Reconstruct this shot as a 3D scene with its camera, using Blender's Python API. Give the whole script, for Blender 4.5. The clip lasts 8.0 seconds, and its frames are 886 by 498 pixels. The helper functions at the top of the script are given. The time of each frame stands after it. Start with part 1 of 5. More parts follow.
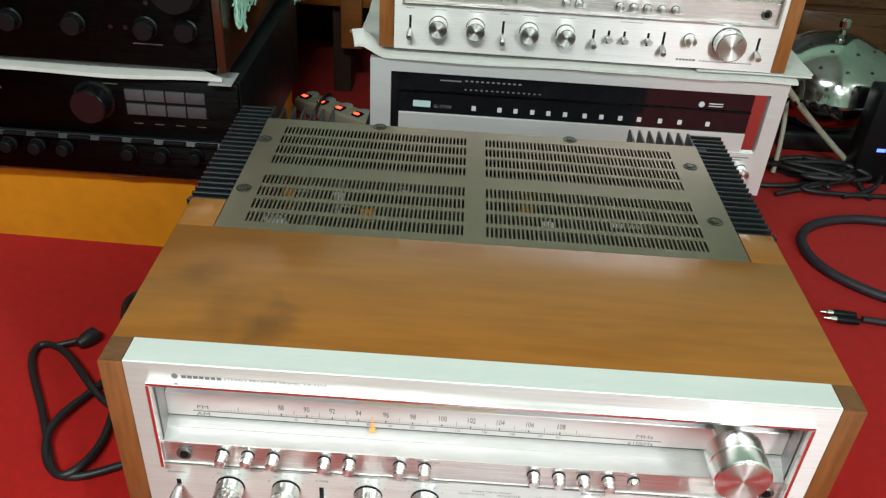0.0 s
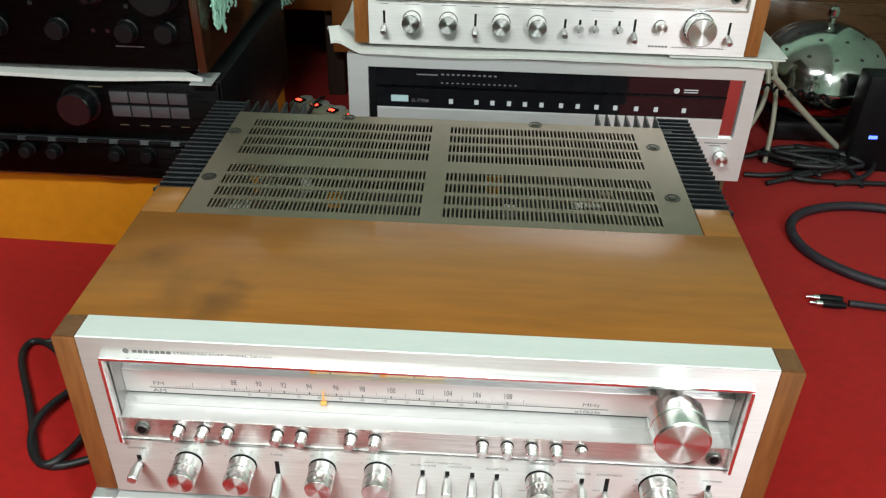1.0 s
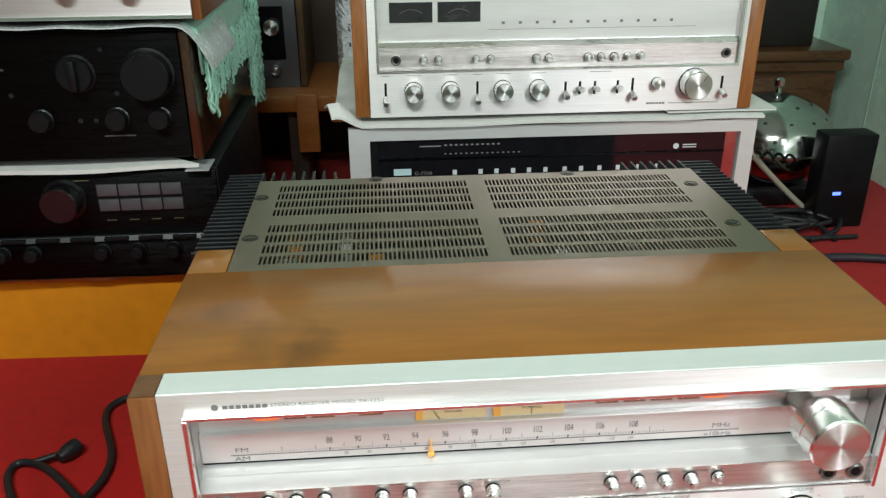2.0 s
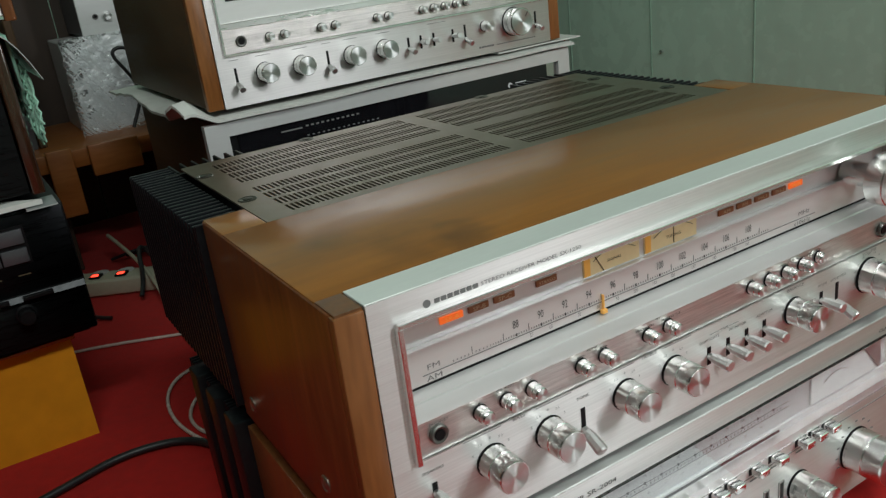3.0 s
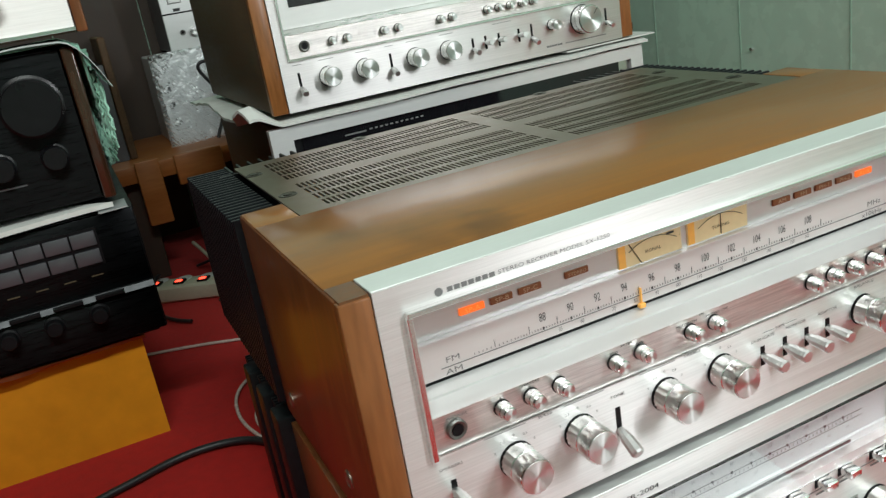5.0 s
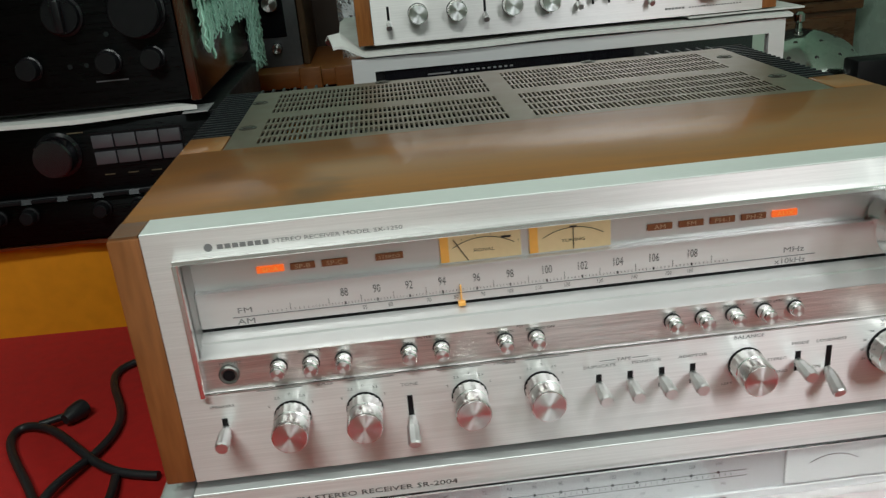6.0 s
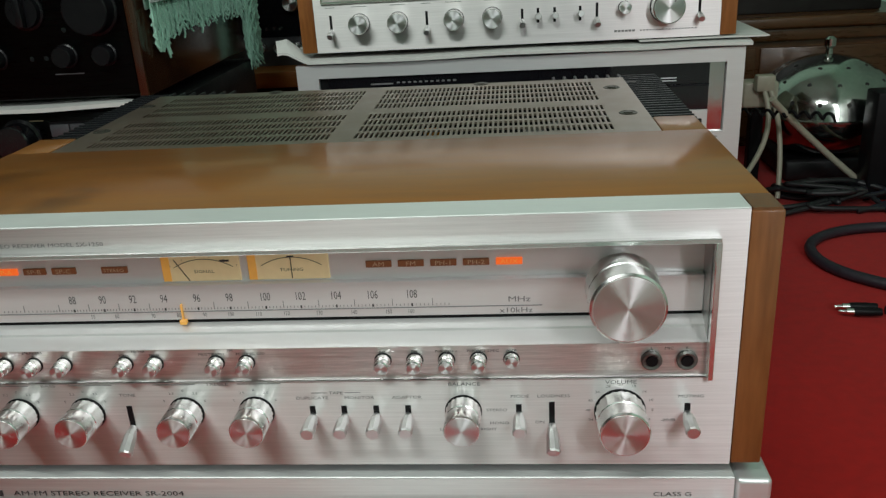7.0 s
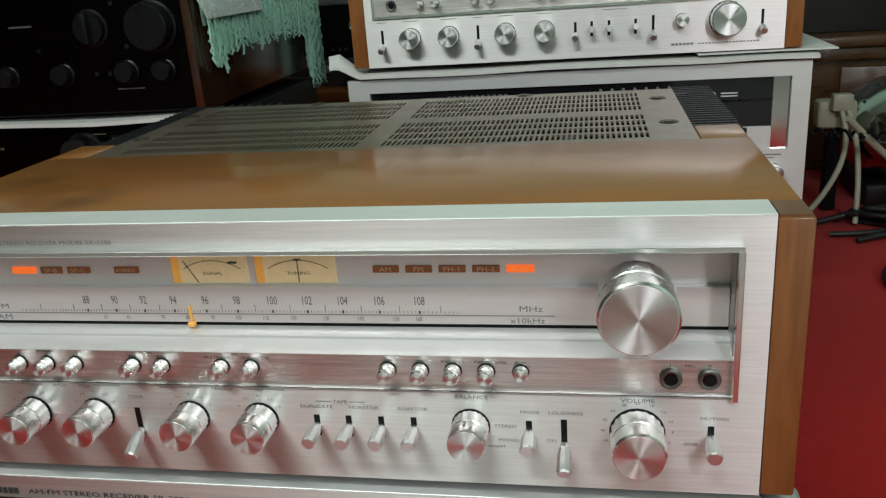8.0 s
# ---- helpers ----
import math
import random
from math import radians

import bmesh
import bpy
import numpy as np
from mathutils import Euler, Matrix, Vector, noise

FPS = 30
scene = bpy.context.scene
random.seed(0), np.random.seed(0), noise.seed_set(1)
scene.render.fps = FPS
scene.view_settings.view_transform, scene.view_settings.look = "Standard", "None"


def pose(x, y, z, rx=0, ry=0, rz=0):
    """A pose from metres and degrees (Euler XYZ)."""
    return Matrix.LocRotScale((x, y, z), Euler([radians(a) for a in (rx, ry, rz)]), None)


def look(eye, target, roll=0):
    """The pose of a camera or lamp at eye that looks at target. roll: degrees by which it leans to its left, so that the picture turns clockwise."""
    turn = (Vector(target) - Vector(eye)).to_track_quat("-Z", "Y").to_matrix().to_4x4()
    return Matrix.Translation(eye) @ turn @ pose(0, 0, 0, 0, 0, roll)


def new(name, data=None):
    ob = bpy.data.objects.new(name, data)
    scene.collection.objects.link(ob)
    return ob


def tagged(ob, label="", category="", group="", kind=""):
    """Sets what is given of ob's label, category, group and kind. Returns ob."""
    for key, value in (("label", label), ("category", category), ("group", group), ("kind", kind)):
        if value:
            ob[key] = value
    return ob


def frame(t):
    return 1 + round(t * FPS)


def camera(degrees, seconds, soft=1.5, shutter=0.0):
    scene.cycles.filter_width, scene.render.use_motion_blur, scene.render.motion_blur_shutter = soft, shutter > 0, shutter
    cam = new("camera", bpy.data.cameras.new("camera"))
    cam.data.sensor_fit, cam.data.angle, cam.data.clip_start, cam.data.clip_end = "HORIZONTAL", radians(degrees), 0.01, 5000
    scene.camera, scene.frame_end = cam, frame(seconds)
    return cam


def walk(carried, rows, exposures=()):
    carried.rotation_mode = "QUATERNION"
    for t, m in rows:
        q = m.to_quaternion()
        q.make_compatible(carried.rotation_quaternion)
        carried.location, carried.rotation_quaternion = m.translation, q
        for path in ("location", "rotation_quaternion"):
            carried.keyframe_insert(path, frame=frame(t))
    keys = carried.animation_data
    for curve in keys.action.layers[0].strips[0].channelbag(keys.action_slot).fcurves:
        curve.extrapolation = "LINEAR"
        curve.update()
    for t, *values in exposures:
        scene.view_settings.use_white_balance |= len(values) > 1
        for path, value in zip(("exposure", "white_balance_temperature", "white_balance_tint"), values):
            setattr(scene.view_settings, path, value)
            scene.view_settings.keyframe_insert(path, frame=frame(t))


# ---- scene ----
cam = camera(56.8, 8.0, soft=1.3, shutter=0.15)
PATH = [
    (0, (-0.034, -0.434, 0.765), (-0.037, 1.222, -0.356), 3.8),
    (0.5, (-0.012, -0.45, 0.758), (-0.022, 1.222, -0.339), 3.6),
    (1, (0.03, -0.459, 0.75), (-0.033, 1.212, -0.349), 1.4),
    (1.2, (0.044, -0.46, 0.749), (-0.038, 1.218, -0.335), 0.2),
    (2.3, (-0.22, -0.45, 0.603), (0.145, 1.355, -0.176), -2.5),
    (2.5, (-0.297, -0.418, 0.568), (0.255, 1.313, -0.268), -4.5),
    (3, (-0.415, -0.361, 0.531), (0.511, 1.261, -0.183), -7.2),
    (3.5, (-0.558, -0.379, 0.49), (0.494, 1.19, -0.165), -7.5),
    (4, (-0.599, -0.366, 0.486), (0.486, 1.194, -0.137), -8.0),
    (4.5, (-0.526, -0.368, 0.5), (0.445, 1.271, -0.108), -9.8),
    (4.7, (-0.464, -0.367, 0.503), (0.429, 1.311, -0.12), -10.5),
    (5.8, (-0.162, -0.431, 0.51), (0.028, 1.418, -0.228), -5.1),
    (6, (-0.114, -0.442, 0.506), (-0.016, 1.411, -0.241), -5.1),
    (6.5, (0.024, -0.441, 0.506), (-0.021, 1.393, -0.289), -3.2),
    (7, (0.13, -0.436, 0.509), (-0.044, 1.416, -0.227), -3.4),
    (7.5, (0.153, -0.431, 0.503), (-0.134, 1.42, -0.199), -4.2),
    (8, (0.169, -0.417, 0.488), (-0.196, 1.434, -0.176), -4.2),
]
EXPOSURES = [(0.0, 0.35), (1.2, 0.35), (2.3, 0.05), (3.0, -0.55), (3.5, -0.52), (4.0, -0.1), (4.7, 0.1), (5.8, -0.27), (6.5, -0.5), (7.0, -0.48), (7.5, -0.32), (8.0, -0.32)]
walk(cam, [(t, look(eye, target, roll)) for t, eye, target, roll in PATH], EXPOSURES)

# ---- world and lamps ----
world = bpy.data.worlds.new("world")
scene.world = world
world.use_nodes = True
world.node_tree.nodes["Background"].inputs[0].default_value = (0.75, 0.85, 1.0, 1)
world.node_tree.nodes["Background"].inputs[1].default_value = 0.01


def area(name, eye, target, sx, sy, power, colour):
    d = bpy.data.lights.new(name, "AREA")
    d.shape, d.size, d.size_y, d.energy, d.color = "RECTANGLE", sx, sy, power, colour
    ob = new(name, d)
    ob.matrix_world = look(eye, target)
    return ob


area("ceiling_tube", (-0.47, -1.15, 1.95), (-0.25, 0.0, 0.2), 1.2, 0.12, 33, (0.93, 1.0, 0.96))
area("wall_tube", (0.80, -1.35, 1.20), (-0.45, -0.35, 0.60), 0.10, 0.9, 18, (0.96, 0.98, 1.0))

# ---- mesh helpers ----


def box(x0, x1, y0, y1, z0, z1, r=0.0, seg=2):
    bm = bmesh.new()
    bmesh.ops.create_cube(bm, size=1)
    bmesh.ops.scale(bm, vec=(x1 - x0, y1 - y0, z1 - z0), verts=bm.verts)
    bmesh.ops.translate(bm, vec=((x0 + x1) / 2, (y0 + y1) / 2, (z0 + z1) / 2), verts=bm.verts)
    if r:
        bmesh.ops.bevel(bm, geom=list(bm.edges), offset=r, segments=seg, profile=0.5, affect="EDGES")
    return bm


def join(*bms):
    """One bmesh out of several."""
    out = bms[0]
    for b in bms[1:]:
        me = bpy.data.meshes.new("tmp")
        b.to_mesh(me)
        out.from_mesh(me)
        bpy.data.meshes.remove(me)
        b.free()
    return out


def move(bm, m):
    bmesh.ops.transform(bm, matrix=m, verts=bm.verts)
    return bm


def lathe(profile, n=32, axis="y"):
    """A turned body: (radius, distance along the axis) pairs. The axis y runs towards -y."""
    verts, faces = [], []
    for r, h in profile:
        for k in range(n):
            a = 2 * math.pi * k / n
            c, s = r * math.cos(a), r * math.sin(a)
            verts.append((c, -h, s) if axis == "y" else (c, s, h))
    m = len(profile)
    for i in range(m - 1):
        for k in range(n):
            q = (i * n + k, i * n + (k + 1) % n, (i + 1) * n + (k + 1) % n, (i + 1) * n + k)
            faces.append(q)
    faces.append(tuple(range(n))[::-1])
    faces.append(tuple((m - 1) * n + k for k in range(n)))
    me = bpy.data.meshes.new("tmp")
    me.from_pydata(verts, [], faces)
    bm = bmesh.new()
    bm.from_mesh(me)
    bpy.data.meshes.remove(me)
    bmesh.ops.remove_doubles(bm, verts=bm.verts, dist=1e-6)
    bmesh.ops.recalc_face_normals(bm, faces=bm.faces)
    return bm


def prism(outline, y0, y1):
    """An outline in x, z drawn out along y."""
    bm = bmesh.new()
    a = [bm.verts.new((x, y0, z)) for x, z in outline]
    b = [bm.verts.new((x, y1, z)) for x, z in outline]
    n = len(a)
    bm.faces.new(a)
    bm.faces.new(b[::-1])
    for i in range(n):
        bm.faces.new((a[i], b[i], b[(i + 1) % n], a[(i + 1) % n]))
    bmesh.ops.recalc_face_normals(bm, faces=bm.faces)
    return bm


def smooth(me, angle=28):
    for p in me.polygons:
        p.use_smooth = True
    me.set_sharp_from_angle(angle=radians(angle))


def part(name, bm, material, parent=None, label="", at=None):
    me = bpy.data.meshes.new(name)
    bm.to_mesh(me)
    bm.free()
    me.materials.append(material)
    smooth(me)
    ob = new(name, me)
    if at is not None:
        ob.location = at
    if parent is not None:
        ob.parent = parent
    if label:
        tagged(ob, label)
    return ob


def again(ob, at, parent=None):
    """One more piece on the same mesh."""
    o = new(ob.name.split(".")[0], ob.data)
    o.location = at
    o.parent = parent if parent is not None else ob.parent
    if "label" in ob:
        tagged(o, ob["label"])
    return o


def bars(parent, material, items, y0=-0.0004, y1=0.0004, label=""):
    """Printed bars, one part each: x0, x1, z0, z1."""
    for x0, x1, z0, z1 in items:
        part("print_bar", box(x0, x1, y0, y1, z0, z1), material, parent, label)


def thing(name, at, label, category, group="", turn=0):
    ob = new(name)
    ob.empty_display_size = 0.05
    ob.location = at
    ob.rotation_euler = (0, 0, radians(turn))
    return tagged(ob, label, category, group)


def text(name, words, size, at, material, parent, align="CENTER", squeeze=1.0, rot=(90, 0, 0)):
    """Flat printed words, turned into a mesh."""
    cu = bpy.data.curves.new("words", "FONT")
    cu.body, cu.size, cu.align_x, cu.align_y = words, size, align, "CENTER"
    cu.resolution_u = 2
    tmp = bpy.data.objects.new("words", cu)
    scene.collection.objects.link(tmp)
    dg = bpy.context.evaluated_depsgraph_get()
    me = bpy.data.meshes.new_from_object(tmp.evaluated_get(dg))
    bpy.data.objects.remove(tmp)
    me.name = name
    me.transform(Euler([radians(a) for a in rot]).to_matrix().to_4x4() @ Matrix.Diagonal((squeeze, 1, 1, 1)))
    me.materials.clear()
    me.materials.append(material)
    ob = new(name, me)
    ob.location = at
    ob.parent = parent
    return ob


def tube(name, pts, r, material, parent=None, label="", res=6, at=None):
    """A bent cable through points, as a mesh."""
    cu = bpy.data.curves.new("cable", "CURVE")
    cu.dimensions, cu.bevel_depth, cu.bevel_resolution, cu.resolution_u = "3D", r, 3, res
    sp = cu.splines.new("NURBS")
    sp.points.add(len(pts) - 1)
    for p, c in zip(sp.points, pts):
        p.co = (*c, 1)
    sp.use_endpoint_u, sp.order_u = True, 4
    cu.use_fill_caps = True
    tmp = bpy.data.objects.new("cable", cu)
    scene.collection.objects.link(tmp)
    dg = bpy.context.evaluated_depsgraph_get()
    me = bpy.data.meshes.new_from_object(tmp.evaluated_get(dg))
    bpy.data.objects.remove(tmp)
    me.name = name
    me.materials.clear()
    me.materials.append(material)
    for p in me.polygons:
        p.use_smooth = True
    ob = new(name, me)
    if parent is not None:
        ob.parent = parent
    if at is not None:
        ob.location = at
    if label:
        tagged(ob, label)
    return ob


# ---- materials ----


def mat(name, base, rough=0.5, metal=0.0, var=0.12, scale=12.0, stretch=(1, 1, 1), fine=8.0, bump=0.0, bscale=300.0,
        rvar=0.08, spec=0.5, coat=0.0, tangent=None, aniso=0.0, other=None, spread=0.5, emit=None, power=0.0, sheen=0.0):
    """A surface with broad and fine variation of colour and gloss, and fine relief."""
    m = bpy.data.materials.new(name)
    m.use_nodes = True
    nt = m.node_tree
    b = nt.nodes["Principled BSDF"]
    L = nt.links.new
    tc = nt.nodes.new("ShaderNodeTexCoord")
    mp = nt.nodes.new("ShaderNodeMapping")
    mp.inputs["Scale"].default_value = stretch
    L(tc.outputs["Object"], mp.inputs[0])
    n1 = nt.nodes.new("ShaderNodeTexNoise")
    n1.inputs["Scale"].default_value, n1.inputs["Detail"].default_value = scale, 3
    n2 = nt.nodes.new("ShaderNodeTexNoise")
    n2.inputs["Scale"].default_value, n2.inputs["Detail"].default_value = scale * fine, 4
    L(mp.outputs[0], n1.inputs[0])
    L(mp.outputs[0], n2.inputs[0])
    add = nt.nodes.new("ShaderNodeMath")
    add.operation = "MULTIPLY_ADD"
    L(n2.outputs[0], add.inputs[0])
    add.inputs[1].default_value = 0.5
    half = nt.nodes.new("ShaderNodeMath")
    half.operation = "MULTIPLY"
    half.inputs[1].default_value = 0.5
    L(n1.outputs[0], half.inputs[0])
    L(half.outputs[0], add.inputs[2])
    ramp = nt.nodes.new("ShaderNodeValToRGB")
    ramp.color_ramp.elements[0].position, ramp.color_ramp.elements[1].position = 0.5 - spread * 0.4, 0.5 + spread * 0.4
    lo = [c * (1 - var) for c in base]
    hi = other or [min(1, c * (1 + var)) for c in base]
    ramp.color_ramp.elements[0].color, ramp.color_ramp.elements[1].color = (*lo, 1), (*hi, 1)
    L(add.outputs[0], ramp.inputs[0])
    L(ramp.outputs[0], b.inputs["Base Color"])
    rr = nt.nodes.new("ShaderNodeMapRange")
    rr.inputs["From Min"].default_value, rr.inputs["From Max"].default_value = 0.3, 0.7
    rr.inputs["To Min"].default_value, rr.inputs["To Max"].default_value = max(0.02, rough - rvar), min(1, rough + rvar)
    L(add.outputs[0], rr.inputs[0])
    L(rr.outputs[0], b.inputs["Roughness"])
    b.inputs["Metallic"].default_value = metal
    b.inputs["Specular IOR Level"].default_value = spec
    b.inputs["Coat Weight"].default_value = coat
    b.inputs["Coat Roughness"].default_value = 0.15
    b.inputs["Sheen Weight"].default_value = sheen
    if aniso:
        b.inputs["Anisotropic"].default_value = aniso
        if tangent == "spun":
            tg = nt.nodes.new("ShaderNodeTangent")
            tg.direction_type, tg.axis = "RADIAL", "Y"
            L(tg.outputs[0], b.inputs["Tangent"])
            b.inputs["Anisotropic Rotation"].default_value = 0.25
        elif tangent:
            cx = nt.nodes.new("ShaderNodeCombineXYZ")
            for k in range(3):
                cx.inputs[k].default_value = tangent[k]
            L(cx.outputs[0], b.inputs["Tangent"])
    if bump:
        n3 = nt.nodes.new("ShaderNodeTexNoise")
        n3.inputs["Scale"].default_value, n3.inputs["Detail"].default_value = bscale, 3
        L(mp.outputs[0], n3.inputs[0])
        bp = nt.nodes.new("ShaderNodeBump")
        bp.inputs["Strength"].default_value, bp.inputs["Distance"].default_value = bump, 0.001
        L(n3.outputs[0], bp.inputs["Height"])
        L(bp.outputs[0], b.inputs["Normal"])
    if emit:
        b.inputs["Emission Color"].default_value = (*emit, 1)
        b.inputs["Emission Strength"].default_value = power
    return m


SILVER = mat("brushed_silver", (0.76, 0.745, 0.735), 0.50, 1.0, 0.12, 12, (0.6, 1, 60), 6, 0.05, 60, 0.05, tangent=(0, 0, 1), aniso=0.85)
SILVER_EDGE = mat("satin_silver", (0.80, 0.80, 0.79), 0.30, 1.0, 0.05, 10, (1, 6, 6), 6)
STRIP = mat("coarse_brushed_silver", (0.72, 0.68, 0.67), 0.32, 1.0, 0.28, 12, (1, 1, 40), 6, 0.30, 55, 0.05, tangent=(0, 0, 1), aniso=0.6)
DIAL = mat("silver_dial", (0.74, 0.735, 0.73), 0.38, 0.55, 0.03, 8, (1, 1, 10), 6, spec=0.5)
KNOB = mat("machined_aluminium", (0.84, 0.84, 0.83), 0.23, 1.0, 0.04, 30, (1, 8, 1), 4, rvar=0.04)
LEVER = mat("satin_lever_metal", (0.74, 0.745, 0.74), 0.42, 1.0, 0.05, 40)
SPUN = mat("spun_aluminium", (0.76, 0.77, 0.77), 0.42, 1.0, 0.04, 40, (1, 1, 1), 4, tangent="spun", aniso=0.9)
WOOD = mat("walnut_veneer", (0.230, 0.085, 0.013), 0.40, 0, 0.30, 2.5, (0.8, 6, 6), 7, 0.015, 50, 0.06, other=(0.35, 0.135, 0.020), spread=0.8, coat=0.52, spec=0.25)
_nt = WOOD.node_tree
_b = _nt.nodes["Principled BSDF"]
_b.inputs["Coat Roughness"].default_value = 0.15
_src = _b.inputs["Base Color"].links[0].from_socket
_tc = [n for n in _nt.nodes if n.type == "TEX_COORD"][0]
for _c, _r in (((-0.205, 0.060, 0.168), 0.032), ((-0.165, 0.048, 0.168), 0.016), ((-0.238, 0.112, 0.168), 0.030)):
    _d = _nt.nodes.new("ShaderNodeVectorMath")
    _d.operation = "DISTANCE"
    _d.inputs[1].default_value = _c
    _w = _nt.nodes.new("ShaderNodeTexNoise")
    _w.inputs["Scale"].default_value = 22
    _nt.links.new(_tc.outputs["Object"], _w.inputs[0])
    _nt.links.new(_tc.outputs["Object"], _d.inputs[0])
    _s = _nt.nodes.new("ShaderNodeMath")
    _s.operation = "MULTIPLY_ADD"
    _s.inputs[1].default_value = 0.085
    _nt.links.new(_w.outputs[0], _s.inputs[0])
    _nt.links.new(_d.outputs["Value"], _s.inputs[2])
    _m = _nt.nodes.new("ShaderNodeMapRange")
    _m.inputs["From Min"].default_value, _m.inputs["From Max"].default_value = 0.045, 0.055 + _r
    _m.inputs["To Min"].default_value, _m.inputs["To Max"].default_value = 0.48, 0.0
    _nt.links.new(_s.outputs[0], _m.inputs[0])
    _x = _nt.nodes.new("ShaderNodeMix")
    _x.data_type = "RGBA"
    _x.inputs["B"].default_value = (0.050, 0.024, 0.010, 1)
    _nt.links.new(_m.outputs[0], _x.inputs["Factor"])
    _nt.links.new(_src, _x.inputs["A"])
    _src = _x.outputs["Result"]
_nt.links.new(_src, _b.inputs["Base Color"])
WOOD_UP = mat("walnut_side", (0.13, 0.042, 0.013), 0.36, 0, 0.45, 3.2, (5, 5, 0.6), 9, 0.06, 50, 0.06, other=(0.28, 0.097, 0.027), spread=0.55, coat=0.25)
BLACK = mat("black_enamel", (0.006, 0.006, 0.007), 0.45, 0, 0.4, 30, bump=0.05, bscale=900, spec=0.16)
BLACK_MET = mat("black_anodised", (0.013, 0.014, 0.015), 0.30, 1.0, 0.25, 12, (1, 1, 20), 5, tangent=(0, 0, 1), aniso=0.9)
SINK = mat("heatsink_black", (0.007, 0.009, 0.011), 0.42, 0.2, 0.3, 20, bump=0.05, bscale=600, spec=0.32)
VENT = mat("bronze_grey_steel", (0.230, 0.186, 0.142), 0.37, 0.82, 0.10, 6, (1, 1, 1), 9, 0.03, 700)
CLOTH = mat("red_cloth", (0.37, 0.008, 0.006), 0.85, 0, 0.22, 2.5, (1, 1, 1), 30, 0.3, 900, 0.05, spec=0.15, sheen=0.1)
YELLOW = mat("yellow_board", (0.66, 0.25, 0.010), 0.7, 0, 0.15, 4, (1, 1, 1), 10, 0.1, 300, spec=0.2)
GREEN = mat("green_paint", (0.58, 0.82, 0.67), 0.28, 0, 0.10, 1.5, (1, 1, 1), 14, 0.05, 60, 0.08)
INK = mat("dark_print", (0.03, 0.03, 0.03), 0.6, 0, 0.1)
GREYINK = mat("grey_print", (0.17, 0.17, 0.17), 0.6, 0, 0.1)
WHITE = mat("white_foam", (0.62, 0.63, 0.60), 0.75, 0, 0.08, 8, bump=0.3, bscale=120, spec=0.2)
DARKWALL = mat("dark_wood_wall", (0.035, 0.020, 0.012), 0.6, 0, 0.3, 4, (6, 6, 1), 6)
CEIL = mat("ceiling_paint", (0.50, 0.53, 0.50), 0.8, 0, 0.05, 2)

# ---- room ----


def structure(name, bm, material, label):
    return tagged(part(name, bm, material), label, name.split("_")[0], "", "structure")


# floor past the cloth is unseen, added to temper red reflections on the faces
structure("floor", box(-2.6, 1.05, -2.6, 1.65, -0.08, -0.004), mat("assumed_floor", (0.28, 0.27, 0.25), 0.3, 0, 0.06, 3), "unseen floor beyond the cloth, its tone set for reflections and fill light")
structure("cloth_ground", box(-1.8, 1.05, -0.58, 1.65, -0.004, 0.0), CLOTH, "red cloth spread over the floor under all the receivers")
structure("wall_east", box(1.05, 1.15, -2.6, 1.65, -0.06, 2.6), GREEN, "pale green painted panelled wall with vertical joints")
structure("wall_north", box(-2.7, 1.15, 1.65, 1.75, -0.06, 2.6), GREEN, "pale green painted back wall in shade")
# unseen wall, coloured dark so that little light bounces back
structure("wall_west", box(-2.7, -2.6, -2.6, 1.65, -0.06, 2.6), DARKWALL, "unseen wall, made dark brown to cut fill light")
structure("wall_south", box(-2.7, 1.15, -2.7, -2.6, -0.06, 2.6), GREEN, "pale green painted wall")
# unseen ceiling, kept grey rather than white for deeper darks
structure("ceiling", box(-2.7, 1.15, -2.7, 1.75, 2.6, 2.7), CEIL, "unseen ceiling, greyed to hold down the fill light")

# ---- controls that the receivers share ----
STORE = {}


def keep(key, build, at, parent):
    """Builds a part once; after that more pieces on the same mesh."""
    if key in STORE:
        return again(STORE[key], at, parent)
    STORE[key] = build()
    STORE[key].location = at
    STORE[key].parent = parent
    return STORE[key]


def fluted(r0, r1, h0, h1, n=40):
    """A fluted sleeve, part of a knob."""
    bm = bmesh.new()
    rings = []
    for r, h in ((r0 - 0.0012, h0), (r0, h0 + 0.0006), (r1, h1 - 0.0006), (r1 - 0.0008, h1)):
        rings.append([bm.verts.new(((r - 0.0004 * (k % 2)) * math.cos(2 * math.pi * k / n), -h, (r - 0.0004 * (k % 2)) * math.sin(2 * math.pi * k / n))) for k in range(n)])
    for a, b in zip(rings, rings[1:]):
        for k in range(n):
            bm.faces.new((a[k], a[(k + 1) % n], b[(k + 1) % n], b[k]))
    bm.faces.new(rings[0])
    bm.faces.new(rings[-1])
    bmesh.ops.recalc_face_normals(bm, faces=bm.faces)
    return bm


